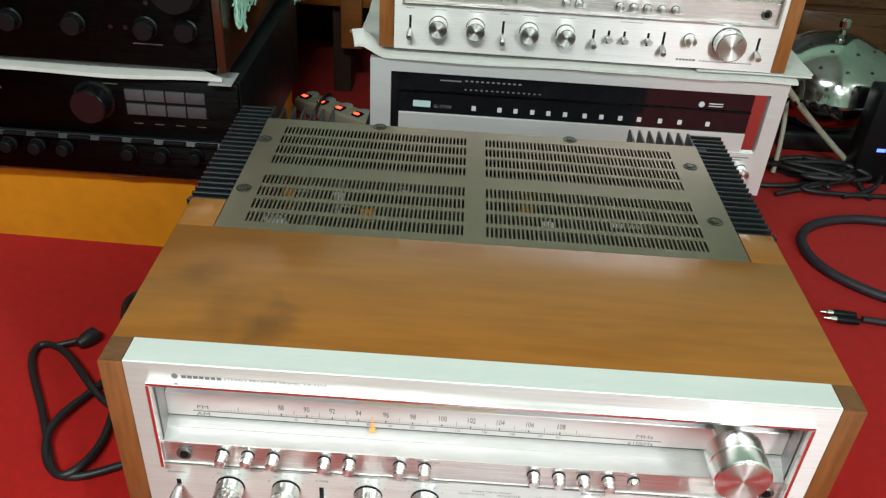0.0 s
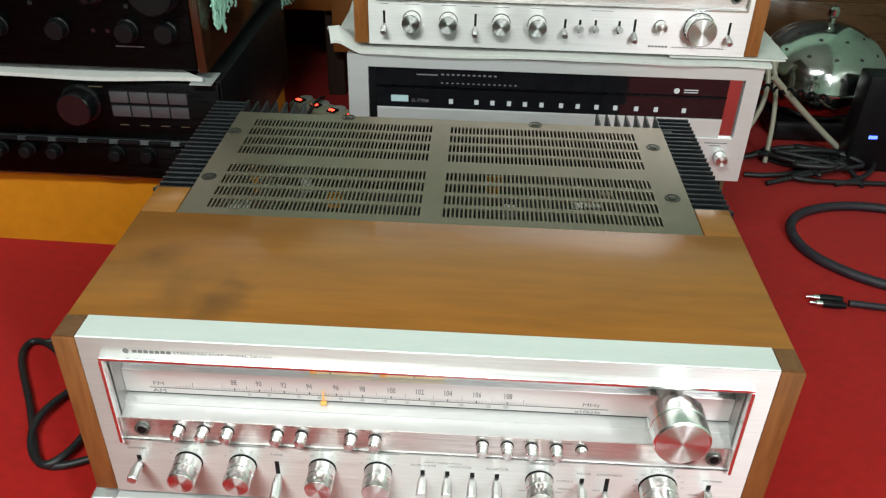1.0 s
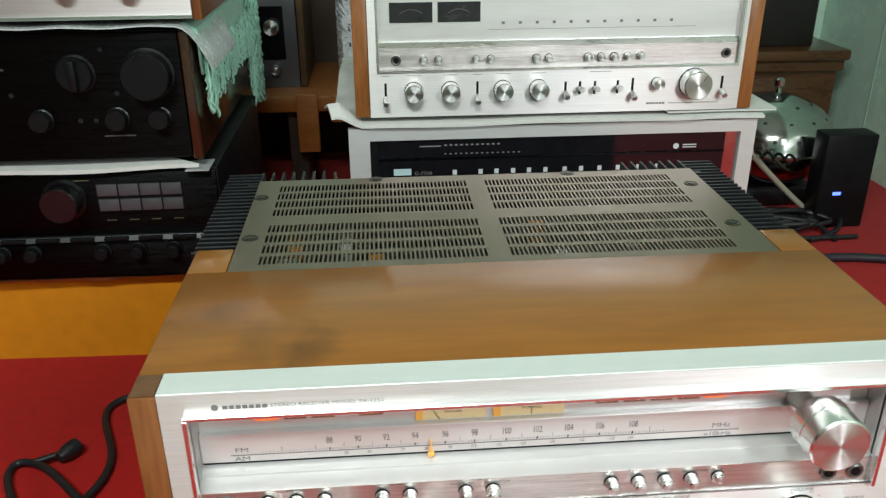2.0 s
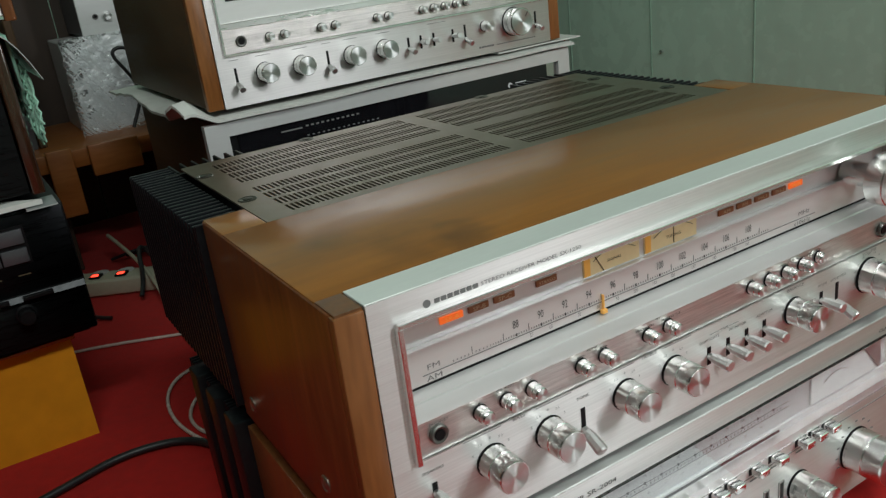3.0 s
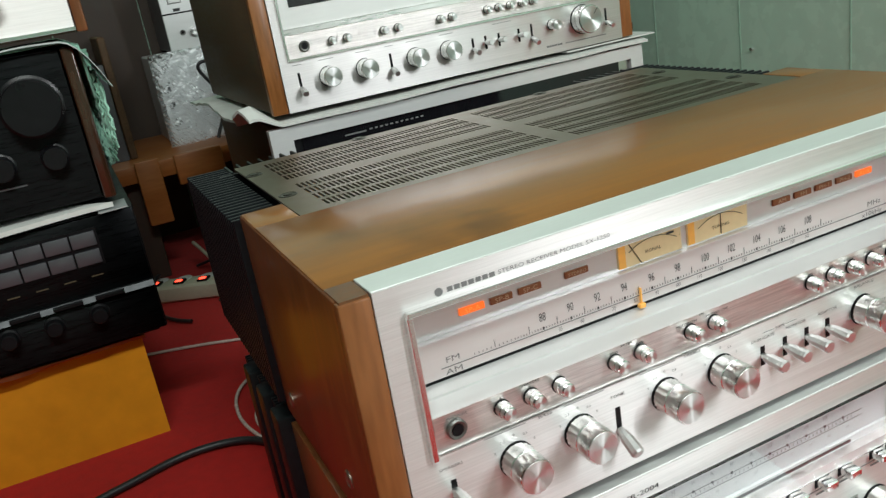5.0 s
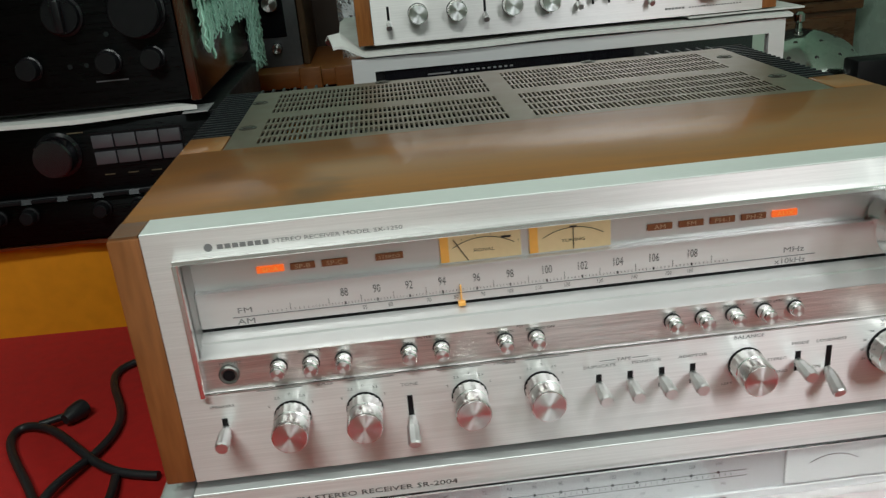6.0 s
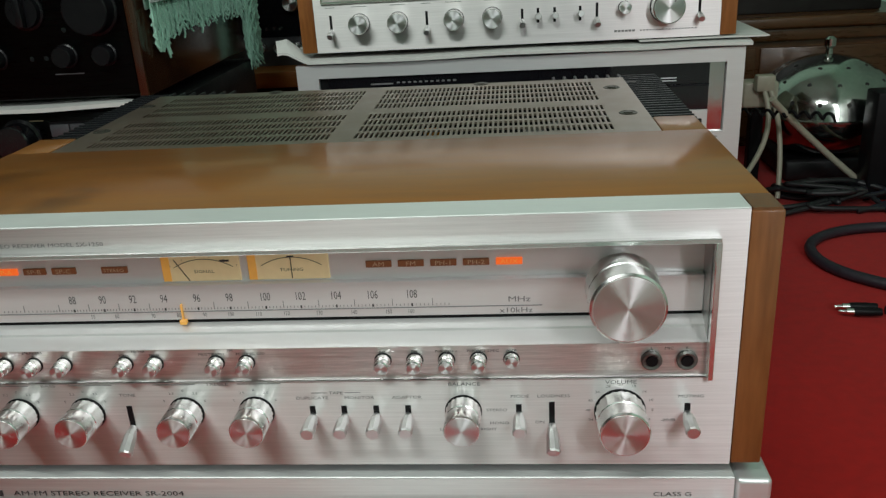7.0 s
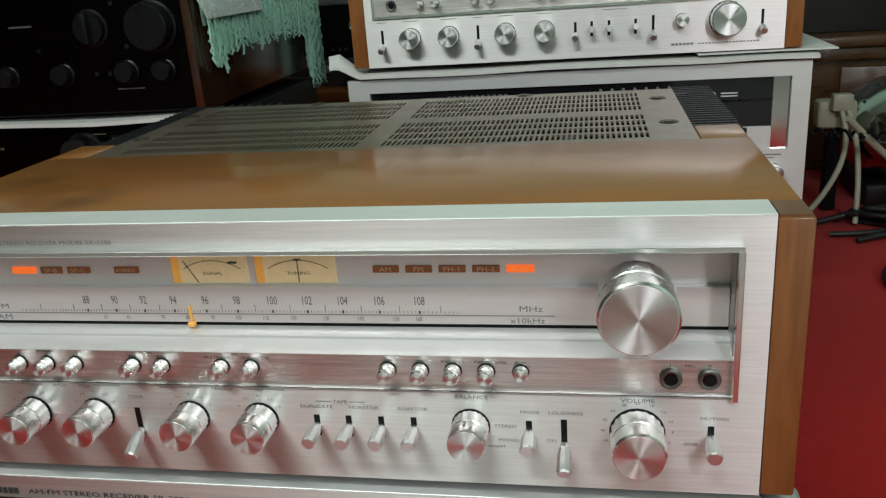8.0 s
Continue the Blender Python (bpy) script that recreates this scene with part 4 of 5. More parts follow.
# ---- the black stack on the yellow platform ----
BY = 0.62
plat = thing("platform", (0, 0, 0), "yellow board platform standing on the red cloth", "platform")
b = bmesh.new()
n = 24
pv = []
for j in range(2):
    for i in range(n + 1):
        x = -1.25 + (1.25 - 0.366) * i / n
        y = 0.648 + 0.006 * math.sin(x * 5) if j == 0 else 1.12
        pv.append((x, y))
lo = [b.verts.new((x, y + (0.004 if k <= n else 0), 0.0)) for k, (x, y) in enumerate(pv)]
hi = [b.verts.new((x, y, 0.136 + 0.003 * noise.noise((x * 7, 0, 0)))) for x, y in pv]
for i in range(n):
    b.faces.new((lo[i], lo[i + 1], hi[i + 1], hi[i]))
    b.faces.new((lo[n + 1 + i], hi[n + 1 + i], hi[n + 2 + i], lo[n + 2 + i]))
    b.faces.new((hi[i], hi[i + 1], hi[n + 2 + i], hi[n + 1 + i]))
b.faces.new((lo[n], lo[2 * n + 1], hi[2 * n + 1], hi[n]))
b.faces.new((lo[0], hi[0], hi[n + 1], lo[n + 1]))
bmesh.ops.recalc_face_normals(b, faces=b.faces)
part("board", b, YELLOW, plat)
b = bmesh.new()
top, bot = [], []
for i in range(49):
    x = -1.25 + (1.25 - 0.362) * i / 48
    zz = 0.145 + 0.002 * noise.noise((x * 12, 2, 0))
    top.append((b.verts.new((x, 0.622, zz)), b.verts.new((x, 1.12, zz))))
    bot.append((b.verts.new((x, 0.6275 + 0.004 * noise.noise((x * 20, 5, 0)), 0.1395 + 0.004 * noise.noise((x * 15, 8, 0)))), b.verts.new((x, 1.12, 0.1395))))
for i in range(48):
    b.faces.new((top[i][0], top[i + 1][0], top[i + 1][1], top[i][1]))
    b.faces.new((bot[i][0], bot[i + 1][0], top[i + 1][0], top[i][0]))
    b.faces.new((bot[i][0], bot[i][1], bot[i + 1][1], bot[i + 1][0]))
b.faces.new((top[48][0], bot[48][0], bot[48][1], top[48][1]))
bmesh.ops.recalc_face_normals(b, faces=b.faces)
part("edge_cloth", b, mat("brown_edging", (0.30, 0.11, 0.035), 0.8, 0, 0.25, 10, bump=0.2), plat, "brown cloth edge along the top")

BTN = mat("grey_plastic_keys", (0.095, 0.095, 0.105), 0.36, 0.35, 0.06, 20)
GREYMET = mat("grey_metal", (0.16, 0.165, 0.18), 0.35, 0.6, 0.1, 20)
amp = thing("black_amplifier", (-0.333, BY, 0.146), "black amplifier with two rows of grey keys, on the yellow platform", "amplifier")
part("case", box(-0.462, 0.0, 0.008, 0.42, 0.0, 0.157, 0.002, 2), BLACK, amp)
part("face_plate", box(-0.460, -0.002, 0.0, 0.008, 0.066, 0.155, 0.0012, 2), BLACK_MET, amp, "upper black face")
part("face_plate", box(-0.460, -0.002, -0.004, 0.008, 0.004, 0.058, 0.0012, 2), BLACK_MET, amp, "lower black face")
ledge = part("key_ledge", move(prism([(0.0, 0.066), (-0.006, 0.066), (-0.010, 0.060), (0.0, 0.060)], -0.460, -0.002), Matrix(((0, 1, 0, 0), (1, 0, 0, 0), (0, 0, 1, 0), (0, 0, 0, 1)))), mat("dark_grey_metal", (0.035, 0.037, 0.040), 0.4, 0.6, 0.15, 20), amp, "grey sloping ledge")
for k in range(9):
    x = -0.42 + k * 0.046
    keep("ledge_key", lambda: part("ledge_key", box(-0.016, 0.016, -0.0125, -0.006, 0.0612, 0.0655, 0.0005, 1), BLACK, None, "flat dark key"), (x, 0, 0), ledge)
keypad = part("keypad", box(-0.163, -0.046, -0.0008, 0.0015, 0.099, 0.143), BLACK, amp, "dark key surround")
for r_ in range(2):
    for c in range(4):
        keep("pad_key", lambda: part("key", box(-0.0133, 0.0133, -0.004, 0.0, -0.0082, 0.0082, 0.0008, 2), BTN, None, "grey key"), (-0.1475 + c * 0.0285, 0, 0.1315 - r_ * 0.0215), keypad)
kk = part("volume_knob", join(lathe([(0.0290, 0), (0.0290, 0.004), (0.0250, 0.006), (0.0245, 0.028), (0.0228, 0.030)], 48)), mat("gloss_black_knob", (0.006, 0.006, 0.007), 0.12, 0, 0.2, spec=0.6), amp, "large glossy black volume knob", at=(-0.205, 0, 0.120))
for x in (-0.342, -0.301, -0.260, -0.166, -0.118, -0.069):
    keep("small_knob", lambda: part("small_knob", lathe([(0.0115, 0), (0.0115, 0.003), (0.0092, 0.004), (0.0088, 0.016), (0.0078, 0.0172)], 28), BLACK, None, "small black knob"), (x, -0.004, 0.044), amp)
GOLD = mat("gold_print", (0.10, 0.08, 0.045), 0.5)
bars(amp, GOLD, [(-0.40 + k * 0.006, -0.40 + k * 0.006 + 0.0042, 0.1270, 0.1305) for k in range(11) if k != 6] + [(-0.155 + k * 0.030, -0.142 + k * 0.030, 0.0865, 0.0878) for k in range(4)] + [(-0.19, -0.17, 0.1445, 0.1460)], -0.0005)
part("foot_strip", box(-0.45, -0.01, 0.01, 0.40, -0.002, 0.001), BLACK, amp)


def curl_black(x, y):
    return -0.003 * max(0, (0.63 - y) / 0.03) + 0.002 * math.sin(x * 14)


tagged(part("foam_sheet", sheet(-0.80, -0.353, 0.611, 1.02, 0.3105, 0.0055, 0.0012, curl=curl_black, taper=0.10), WHITE), "white foam sheet between the two black amplifiers", "foam sheet")
TAPE = mat("clear_film", (0.40, 0.42, 0.42), 0.15, 0, 0.1, spec=0.8)
tagged(part("plastic_scrap", sheet(-0.371, -0.339, 0.604, 0.65, 0.3055, 0.0012, 0.003, 8, 8), TAPE), "scrap of shiny clear film on the amplifier's corner", "film")

amp2 = thing("black_amplifier_large", (-0.346, BY, 0.3185), "tall black amplifier with round knobs and glossy wooden sides", "amplifier")
part("case", box(-0.440, -0.014, 0.006, 0.43, 0.0, 0.168, 0.0015, 2), BLACK, amp2)
GLOSSW = mat("dark_gloss_wood", (0.030, 0.012, 0.007), 0.18, 0, 0.45, 5, (6, 6, 1), 6, coat=0.5, other=(0.055, 0.021, 0.009))
for x0, x1 in ((-0.0135, 0.0), (-0.455, -0.4415)):
    part("side_panel", box(x0, x1, -0.004, 0.432, -0.001, 0.1685, 0.003, 3), GLOSSW, amp2, "glossy dark wooden side")
part("face_plate", box(-0.4405, -0.0145, 0.0, 0.006, 0.002, 0.167, 0.001, 1), BLACK_MET, amp2, "black brushed face")
MATK = mat("matt_black_knob", (0.006, 0.006, 0.007), 0.30, 0, 0.2, spec=0.25)
part("volume_knob", lathe([(0.0335, 0), (0.0335, 0.002), (0.0305, 0.003), (0.0300, 0.022), (0.0285, 0.0235)], 48), MATK, amp2, "large black volume knob", at=(-0.057, 0, 0.114))
sel = part("selector_knob", lathe([(0.0250, 0), (0.0250, 0.002), (0.0220, 0.003), (0.0210, 0.010)], 40), MATK, amp2, "black selector with a raised bar", at=(-0.147, 0, 0.116))
part("bar", box(-0.0050, 0.0050, -0.020, -0.009, -0.0195, 0.0195, 0.002, 2), MATK, sel)
for x, r in ((-0.104, 0.0135), (-0.0500, 0.0130), (-0.200, 0.0130), (-0.285, 0.0130), (-0.36, 0.013)):
    kb = part("small_knob", lathe([(r * 1.15, 0), (r * 1.15, 0.002), (r, 0.003), (r * 0.96, 0.016), (r * 0.9, 0.017)], 32), MATK, amp2, "black knob", at=(x, 0, 0.0570))
for x, z in ((-0.112, 0.146), (-0.100, 0.090), (-0.132, 0.055), (-0.152, 0.055), (-0.232, 0.09)):
    keep("dot_hole", lambda: part("dot", lathe([(0.0032, 0), (0.0032, 0.001)], 16), GLOSSK), (x, 0, z), amp2)
bars(amp2, GREYMET, [(-0.125, -0.085, 0.0330, 0.0345), (-0.27, -0.235, 0.1215, 0.124)], -0.0005)

# film and fringed green cloth laid over it, and a silver receiver on top
FRINGE = mat("mint_yarn", (0.33, 0.62, 0.48), 0.8, 0, 0.2, 60, bump=0.4, bscale=400, sheen=0.3)
FRINGE2 = mat("mint_cloth", (0.28, 0.54, 0.42), 0.8, 0, 0.2, 50, bump=0.6, bscale=300, sheen=0.3)
cloth = thing("fringed_cloth", (0, 0, 0), "mint green fringed cloth hanging over the amplifier's side", "cloth")
b = bmesh.new()
cols = []
for i in range(30):
    y = 0.632 + 0.430 * i / 29
    wob = 0.004 * noise.noise((y * 30, 0, 0))
    x = -0.3425 + wob
    cols.append([b.verts.new(v) for v in ((-0.50, y, 0.4915), (-0.354, y, 0.4935), (x + 0.004, y, 0.486), (x + 0.006, y, 0.460), (x + 0.007 + wob, y, 0.432 - 0.010 * noise.noise((y * 9, 4, 0))))])
for a, c in zip(cols, cols[1:]):
    for i in range(4):
        b.faces.new((a[i], a[i + 1], c[i + 1], c[i]))
cl = part("cloth_top", b, FRINGE2, cloth, "knitted mint cloth")
mod = cl.modifiers.new("thick", "SOLIDIFY")
mod.thickness = 0.003
random.seed(11)
strands = bpy.data.curves.new("strands", "CURVE")
strands.dimensions, strands.bevel_depth, strands.bevel_resolution, strands.resolution_u = "3D", 0.0015, 1, 3
for i in range(420):
    y = random.uniform(0.630, 1.065)
    rear = y > 1.02
    if rear and random.random() < 0.2:
        continue
    length = random.uniform(0.032, 0.050) if not rear else random.uniform(0.10, 0.165)
    if y < 0.67:
        length *= 1.4
    x = -0.335 + random.uniform(-0.002, 0.007)
    z = random.uniform(0.425, 0.455)
    sp = strands.splines.new("POLY")
    m = 9 if not rear else 22
    sp.points.add(m - 1)
    ph = random.random() * 6
    for k in range(m):
        u = k / (m - 1)
        sp.points[k].co = (x + 0.0016 * math.sin(ph + 22 * u * length / 0.04), y + 0.0020 * math.cos(ph + 26 * u * length / 0.04) + 0.006 * u * math.sin(ph), z - length * u, 1)
for i in range(70):
    y = random.uniform(1.025, 1.06)
    length = random.uniform(0.12, 0.185)
    sp = strands.splines.new("POLY")
    sp.points.add(24)
    ph = random.random() * 6
    x = -0.335 + random.uniform(-0.004, 0.016)
    for k in range(25):
        u = k / 24
        sp.points[k].co = (x + 0.003 * math.sin(ph + 40 * u), y + 0.003 * math.cos(ph + 50 * u), 0.470 - length * u, 1)
tmp = bpy.data.objects.new("strands", strands)
scene.collection.objects.link(tmp)
me = bpy.data.meshes.new_from_object(tmp.evaluated_get(bpy.context.evaluated_depsgraph_get()))
bpy.data.objects.remove(tmp)
me.name = "fringe"
me.materials.clear()
me.materials.append(FRINGE)
fr = new("fringe", me)
fr.parent = cloth
tagged(fr, "twisted mint yarn fringe", kind="stuff")

MILKY = mat("milky_film", (0.50, 0.55, 0.54), 0.25, 0, 0.25, 25, (1, 1, 1), 6, 0.5, 90, spec=0.6)


def curl_film(x, y):
    e = max(0.0, (x + 0.359) / 0.022)
    return -0.016 * e * e + 0.001 * math.sin(x * 60)


tagged(part("film_sheet", sheet(-0.80, -0.318, 0.606, 0.80, 0.4935, 0.0016, 0.0012, 60, 12, curl_film), MILKY), "milky plastic film under the silver receiver", "film")

top = thing("silver_receiver", (-0.325, 0.615, 0.5000), "silver receiver with wooden side on the large black amplifier", "receiver")
part("case", box(-0.44, -0.012, 0.008, 0.38, 0.0, 0.150, 0.002, 2), WOOD_DARK, top)
part("side_panel", box(-0.0115, 0.0, -0.002, 0.385, -0.0005, 0.152, 0.002, 2), WOOD_UP, top, "walnut side")
part("face_plate", box(-0.44, -0.012, 0.0, 0.0075, 0.002, 0.148, 0.0008, 1), SILVER, top, "brushed silver face")
part("lower_trim", box(-0.44, -0.012, -0.003, 0.0, 0.002, 0.006, 0.0005, 1), KNOB, top)
knob(top, -0.089, 0, 0.045, 0.0130, 0.020, 0)
knob(top, -0.165, 0, 0.045, 0.0130, 0.020, 0)
socket(top, -0.048, 0, 0.0500, 0.0068)

# ---- shelf and machines at the back ----
ORANGE_WOOD = mat("orange_shelf_wood", (0.34, 0.105, 0.018), 0.45, 0, 0.3, 6, (1, 6, 6), 6, 0.05, 60, other=(0.36, 0.13, 0.03))
shelf = thing("wooden_shelf", (0, 0, 0), "orange-brown wooden shelf with short blocks against the back wall", "shelf")
part("board", box(-0.95, 0.02, 1.28, 1.64, 0.205, 0.238, 0.002, 2), ORANGE_WOOD, shelf)
for x in (-0.90, -0.29, 0.0):
    part("leg", box(x - 0.02, x + 0.02, 1.31, 1.36, 0.0, 0.205, 0.002, 1), DARKWALL, shelf, "dark leg")
    part("leg", box(x - 0.02, x + 0.02, 1.58, 1.63, 0.0, 0.205, 0.002, 1), DARKWALL, shelf, "dark leg")
part("front_block", box(-0.285, -0.240, 1.262, 1.279, 0.120, 0.247, 0.003, 2), ORANGE_WOOD, shelf)
part("front_block", box(-0.212, -0.120, 1.262, 1.279, 0.185, 0.244, 0.003, 2), ORANGE_WOOD, shelf)
deck = thing("tape_deck", (-0.345, 1.37, 0.238), "grey machine with a black window and small knobs on the shelf", "tape deck")
part("case", box(-0.16, 0.062, 0.006, 0.26, 0.0, 0.19, 0.002, 1), BLACK, deck)
part("face_plate", box(-0.16, 0.062, 0.0, 0.006, 0.0, 0.19, 0.001, 1), GREYMET, deck, "grey metal face")
part("window", box(-0.15, 0.036, -0.003, 0.0, 0.062, 0.175, 0.001, 1), GLOSSK, deck, "black window")
for x, z, r in ((0.010, 0.132, 0.017), (0.012, 0.040, 0.0105), (-0.028, 0.040, 0.0105), (-0.066, 0.040, 0.0105)):
    knob(deck, x, -0.003 if z > 0.06 else 0, z, r, 0.018, 0)
for x in (-0.05, -0.035, -0.02):
    keep("deck_btn", lambda: part("small_button", lathe([(0.0035, 0), (0.0035, 0.006)], 16), KNOB), (x, -0.003, 0.080), deck)
part("post", box(0.064, 0.078, 0.0, 0.25, 0.0, 0.24, 0.002, 1), WOOD_DARK, deck, "dark wooden side")

wrapped = thing("wrapped_player", (-0.135, 1.405, 0.238), "silver player wrapped in crinkled clear film on the shelf", "player")
part("case", box(-0.052, 0.16, 0.006, 0.22, 0.0, 0.180, 0.002, 1), PEARL, wrapped)
part("face_plate", box(-0.052, 0.16, 0.0, 0.006, 0.0, 0.182, 0.001, 1), PEARL, wrapped, "pale silver face")
for z, w in ((0.160, 0.012), (0.120, 0.012), (0.085, 0.010)):
    part("switch_slot", box(-0.040, -0.032, -0.001, 0.0, z - w / 2, z + w / 2), BLACK, wrapped, "black slot")
socket(wrapped, -0.034, 0, 0.045, 0.006)
FILM = bpy.data.materials.new("crinkled_film")
FILM.use_nodes = True
g = FILM.node_tree.nodes["Principled BSDF"]
g.inputs["Transmission Weight"].default_value, g.inputs["Roughness"].default_value, g.inputs["IOR"].default_value = 0.80, 0.07, 1.5
g.inputs["Base Color"].default_value = (0.88, 0.92, 0.94, 1)


def crinkle(i, j):
    """Depth of the wrapping: broad pillows and sharp slanting creases."""
    broad = 0.010 * noise.noise((i * 0.10, j * 0.09, 0))
    crease = 0.011 * (1 - min(1.0, 4 * abs(noise.noise((i * 0.11 + j * 0.10, j * 0.035, 5))))) ** 2
    cross = 0.007 * (1 - min(1.0, 4 * abs(noise.noise((i * 0.05 - j * 0.09, j * 0.10, 8))))) ** 2
    return -0.012 + broad - crease - cross + 0.0016 * noise.noise((i * 0.7, j * 0.6, 9))


b = bmesh.new()
nx, nz = 120, 110
gr = [[b.verts.new((-0.062 + 0.19 * i / nx, crinkle(i, j), 0.002 + 0.188 * j / nz)) for i in range(nx + 1)] for j in range(nz + 1)]
for j in range(nz):
    for i in range(nx):
        b.faces.new((gr[j][i], gr[j][i + 1], gr[j + 1][i + 1], gr[j + 1][i]))
film = part("film_wrap", b, FILM, wrapped, "crinkled clear film")
film.visible_shadow = False

disc = thing("disc_player", (-0.058, 1.440, 0.4240), "silver disc player with a black-edged tray, on the wrapped player", "disc player")
part("case", box(-0.082, 0.25, 0.004, 0.20, 0.0, 0.148, 0.002, 1), GREYMET, disc)
part("face_plate", box(-0.084, 0.25, 0.0, 0.004, 0.0, 0.150, 0.001, 1), PEARL, disc, "pale silver face")
part("groove", box(-0.084, 0.25, -0.0006, 0.0, 0.072, 0.075), BLACK, disc)
part("display", box(-0.005, 0.14, -0.002, 0.0, 0.018, 0.064, 0.001, 1), GLOSSK, disc, "black display")
part("tray", join(box(0.004, 0.12, -0.003, 0.0, 0.094, 0.135, 0.001, 1)), PEARL, disc, "disc tray")
part("tray_gap", box(0.001, 0.123, -0.0008, 0.0, 0.091, 0.138), BLACK, disc)
part("power_key", box(-0.066, -0.042, -0.003, 0.0, 0.094, 0.107, 0.001, 1), PEARL, disc, "power key")
part("key_gap", box(-0.0675, -0.0405, -0.0008, 0.0, 0.0925, 0.1085), GREYINK, disc)
knob(disc, -0.030, 0, 0.034, 0.0085, 0.012, 0, False)
socket(disc, -0.052, 0, 0.034, 0.0055)
bars(disc, INK, [(-0.072, -0.040, 0.122, 0.126), (-0.060, -0.046, 0.0770, 0.0830)], -0.0004, 0.0003, "dark print")

# dark boards added to cover the pale wall where the background is dark
back = thing("shelf_back", (0, 0, 0), "dark wooden panel added behind the shelf to keep the background dark", "panel")
for k in range(9):
    x = -1.30 + k * 0.19
    part("board", box(x, x + 0.188, 1.642, 1.649, 0.0, 0.66, 0.001, 1), DARKWALL, back)

# brown cabinet at the back
cab = thing("wooden_cabinet", (0, 0, 0), "low brown wooden cabinet with moulded edge against the back wall", "cabinet")
BROWNW = mat("brown_gloss_wood", (0.055, 0.022, 0.007), 0.30, 0, 0.3, 5, (1, 6, 6), 6, coat=0.2, other=(0.11, 0.046, 0.014))
part("body", box(0.36, 0.99, 1.435, 1.645, 0.0, 0.235, 0.002, 1), BROWNW, cab)
part("top", box(0.34, 1.0, 1.40, 1.645, 0.262, 0.288, 0.008, 3), BROWNW, cab, "rounded top edge")
part("moulding", box(0.35, 0.995, 1.415, 1.645, 0.235, 0.262, 0.005, 3), BROWNW, cab, "moulding under the top")
part("door", box(0.39, 0.665, 1.428, 1.4345, 0.02, 0.220, 0.003, 2), BROWNW, cab)
part("door", box(0.675, 0.96, 1.428, 1.4345, 0.02, 0.220, 0.003, 2), BROWNW, cab)
# plain dark block added to fill the black area above the cabinet
tagged(part("dark_box", box(0.42, 0.93, 1.46, 1.64, 0.288, 0.62, 0.004, 2), mat("very_dark_wood", (0.012, 0.010, 0.009), 0.5, 0, 0.3), None), "dark block added over the brown cabinet to fill the black background", "box")
# steel dome on a black box
STEEL = mat("polished_steel", (0.50, 0.51, 0.49), 0.13, 1.0, 0.06, 14)
dome = thing("steel_colander", (0.745, 1.225, 0.046), "shiny perforated steel colander with a top knob on dark cases", "colander")
prof = [(0.040, 0.0), (0.074, 0.016), (0.096, 0.040), (0.108, 0.068), (0.110, 0.082), (0.117, 0.083), (0.117, 0.086), (0.112, 0.087)]
prof += [(0.110 * math.cos(radians(a)), 0.087 + 0.102 * math.sin(radians(a))) for a in range(6, 88, 6)] + [(0.006, 0.190), (0.005, 0.200), (0.009, 0.205), (0.009, 0.218), (0.004, 0.223)]
part("bowl", move(lathe(prof, 56, "z"), Matrix.Diagonal((1.2, 1.2, 1, 1))), STEEL, dome)
for ring, count in ((16, 16), (36, 13), (57, 9)):
    for k in range(count):
        a, e = 2 * math.pi * (k + 0.5 * (ring == 36)) / count, radians(ring)
        nrm = Vector((math.cos(a) * math.cos(e), math.sin(a) * math.cos(e), math.sin(e)))
        # bowl is not pierced: dark discs give the shade of the holes
        h_ = keep("hole_disc", lambda: part("hole", lathe([(0.0042, -0.002), (0.0042, 0.0006)], 14, "z"), DARKIN, None, "dark disc standing in for a shaded hole"), (0, 0, 0), dome)
        h_.location = Vector((nrm.x * 0.1314, nrm.y * 0.1314, 0.087 + nrm.z * 0.1015))
        h_.rotation_mode = "QUATERNION"
        h_.rotation_quaternion = nrm.to_track_quat("Z", "Y")
tagged(part("dark_case", box(0.660, 0.830, 1.155, 1.330, 0.0, 0.045, 0.010, 3), mat("dark_vinyl", (0.006, 0.006, 0.007), 0.45, 0, 0.4, 20, bump=0.4, bscale=60)), "low black case under the colander", "case")

# power adapter and white leads
CREAM = mat("cream_plastic", (0.42, 0.40, 0.31), 0.4, 0, 0.08, 20)
ad = thing("power_adapter", (0.594, 1.13, 0.0), "cream plug strip with white leads standing beside the receivers", "power adapter")
part("body", box(-0.032, 0.034, 0.0, 0.040, 0.155, 0.205, 0.007, 3), CREAM, ad)
part("plug", box(-0.014, 0.020, -0.022, 0.0, 0.190, 0.220, 0.004, 2), CREAM, ad, "cream plug")
part("stem", box(-0.012, 0.012, 0.006, 0.03, 0.0, 0.156, 0.003, 1), BLACK, ad, "dark stand")
tube("lead", [(0.0, -0.012, 0.20), (0.012, -0.03, 0.16), (0.006, -0.05, 0.11), (-0.03, -0.08, 0.06), (-0.07, -0.11, 0.02), (-0.12, -0.13, 0.006)], 0.0048, CREAM, ad, "white lead")
tube("lead", [(0.010, -0.012, 0.20), (0.03, -0.04, 0.15), (0.03, -0.06, 0.08), (0.02, -0.09, 0.006)], 0.0048, CREAM, ad, "white lead")
tagged(tube("white_pipe", [(0.575, 1.00, 0.200), (0.62, 1.025, 0.155), (0.70, 1.065, 0.080), (0.79, 1.085, 0.008)], 0.0060, CREAM), "pale plastic pipe leaning on the dark case", "pipe")
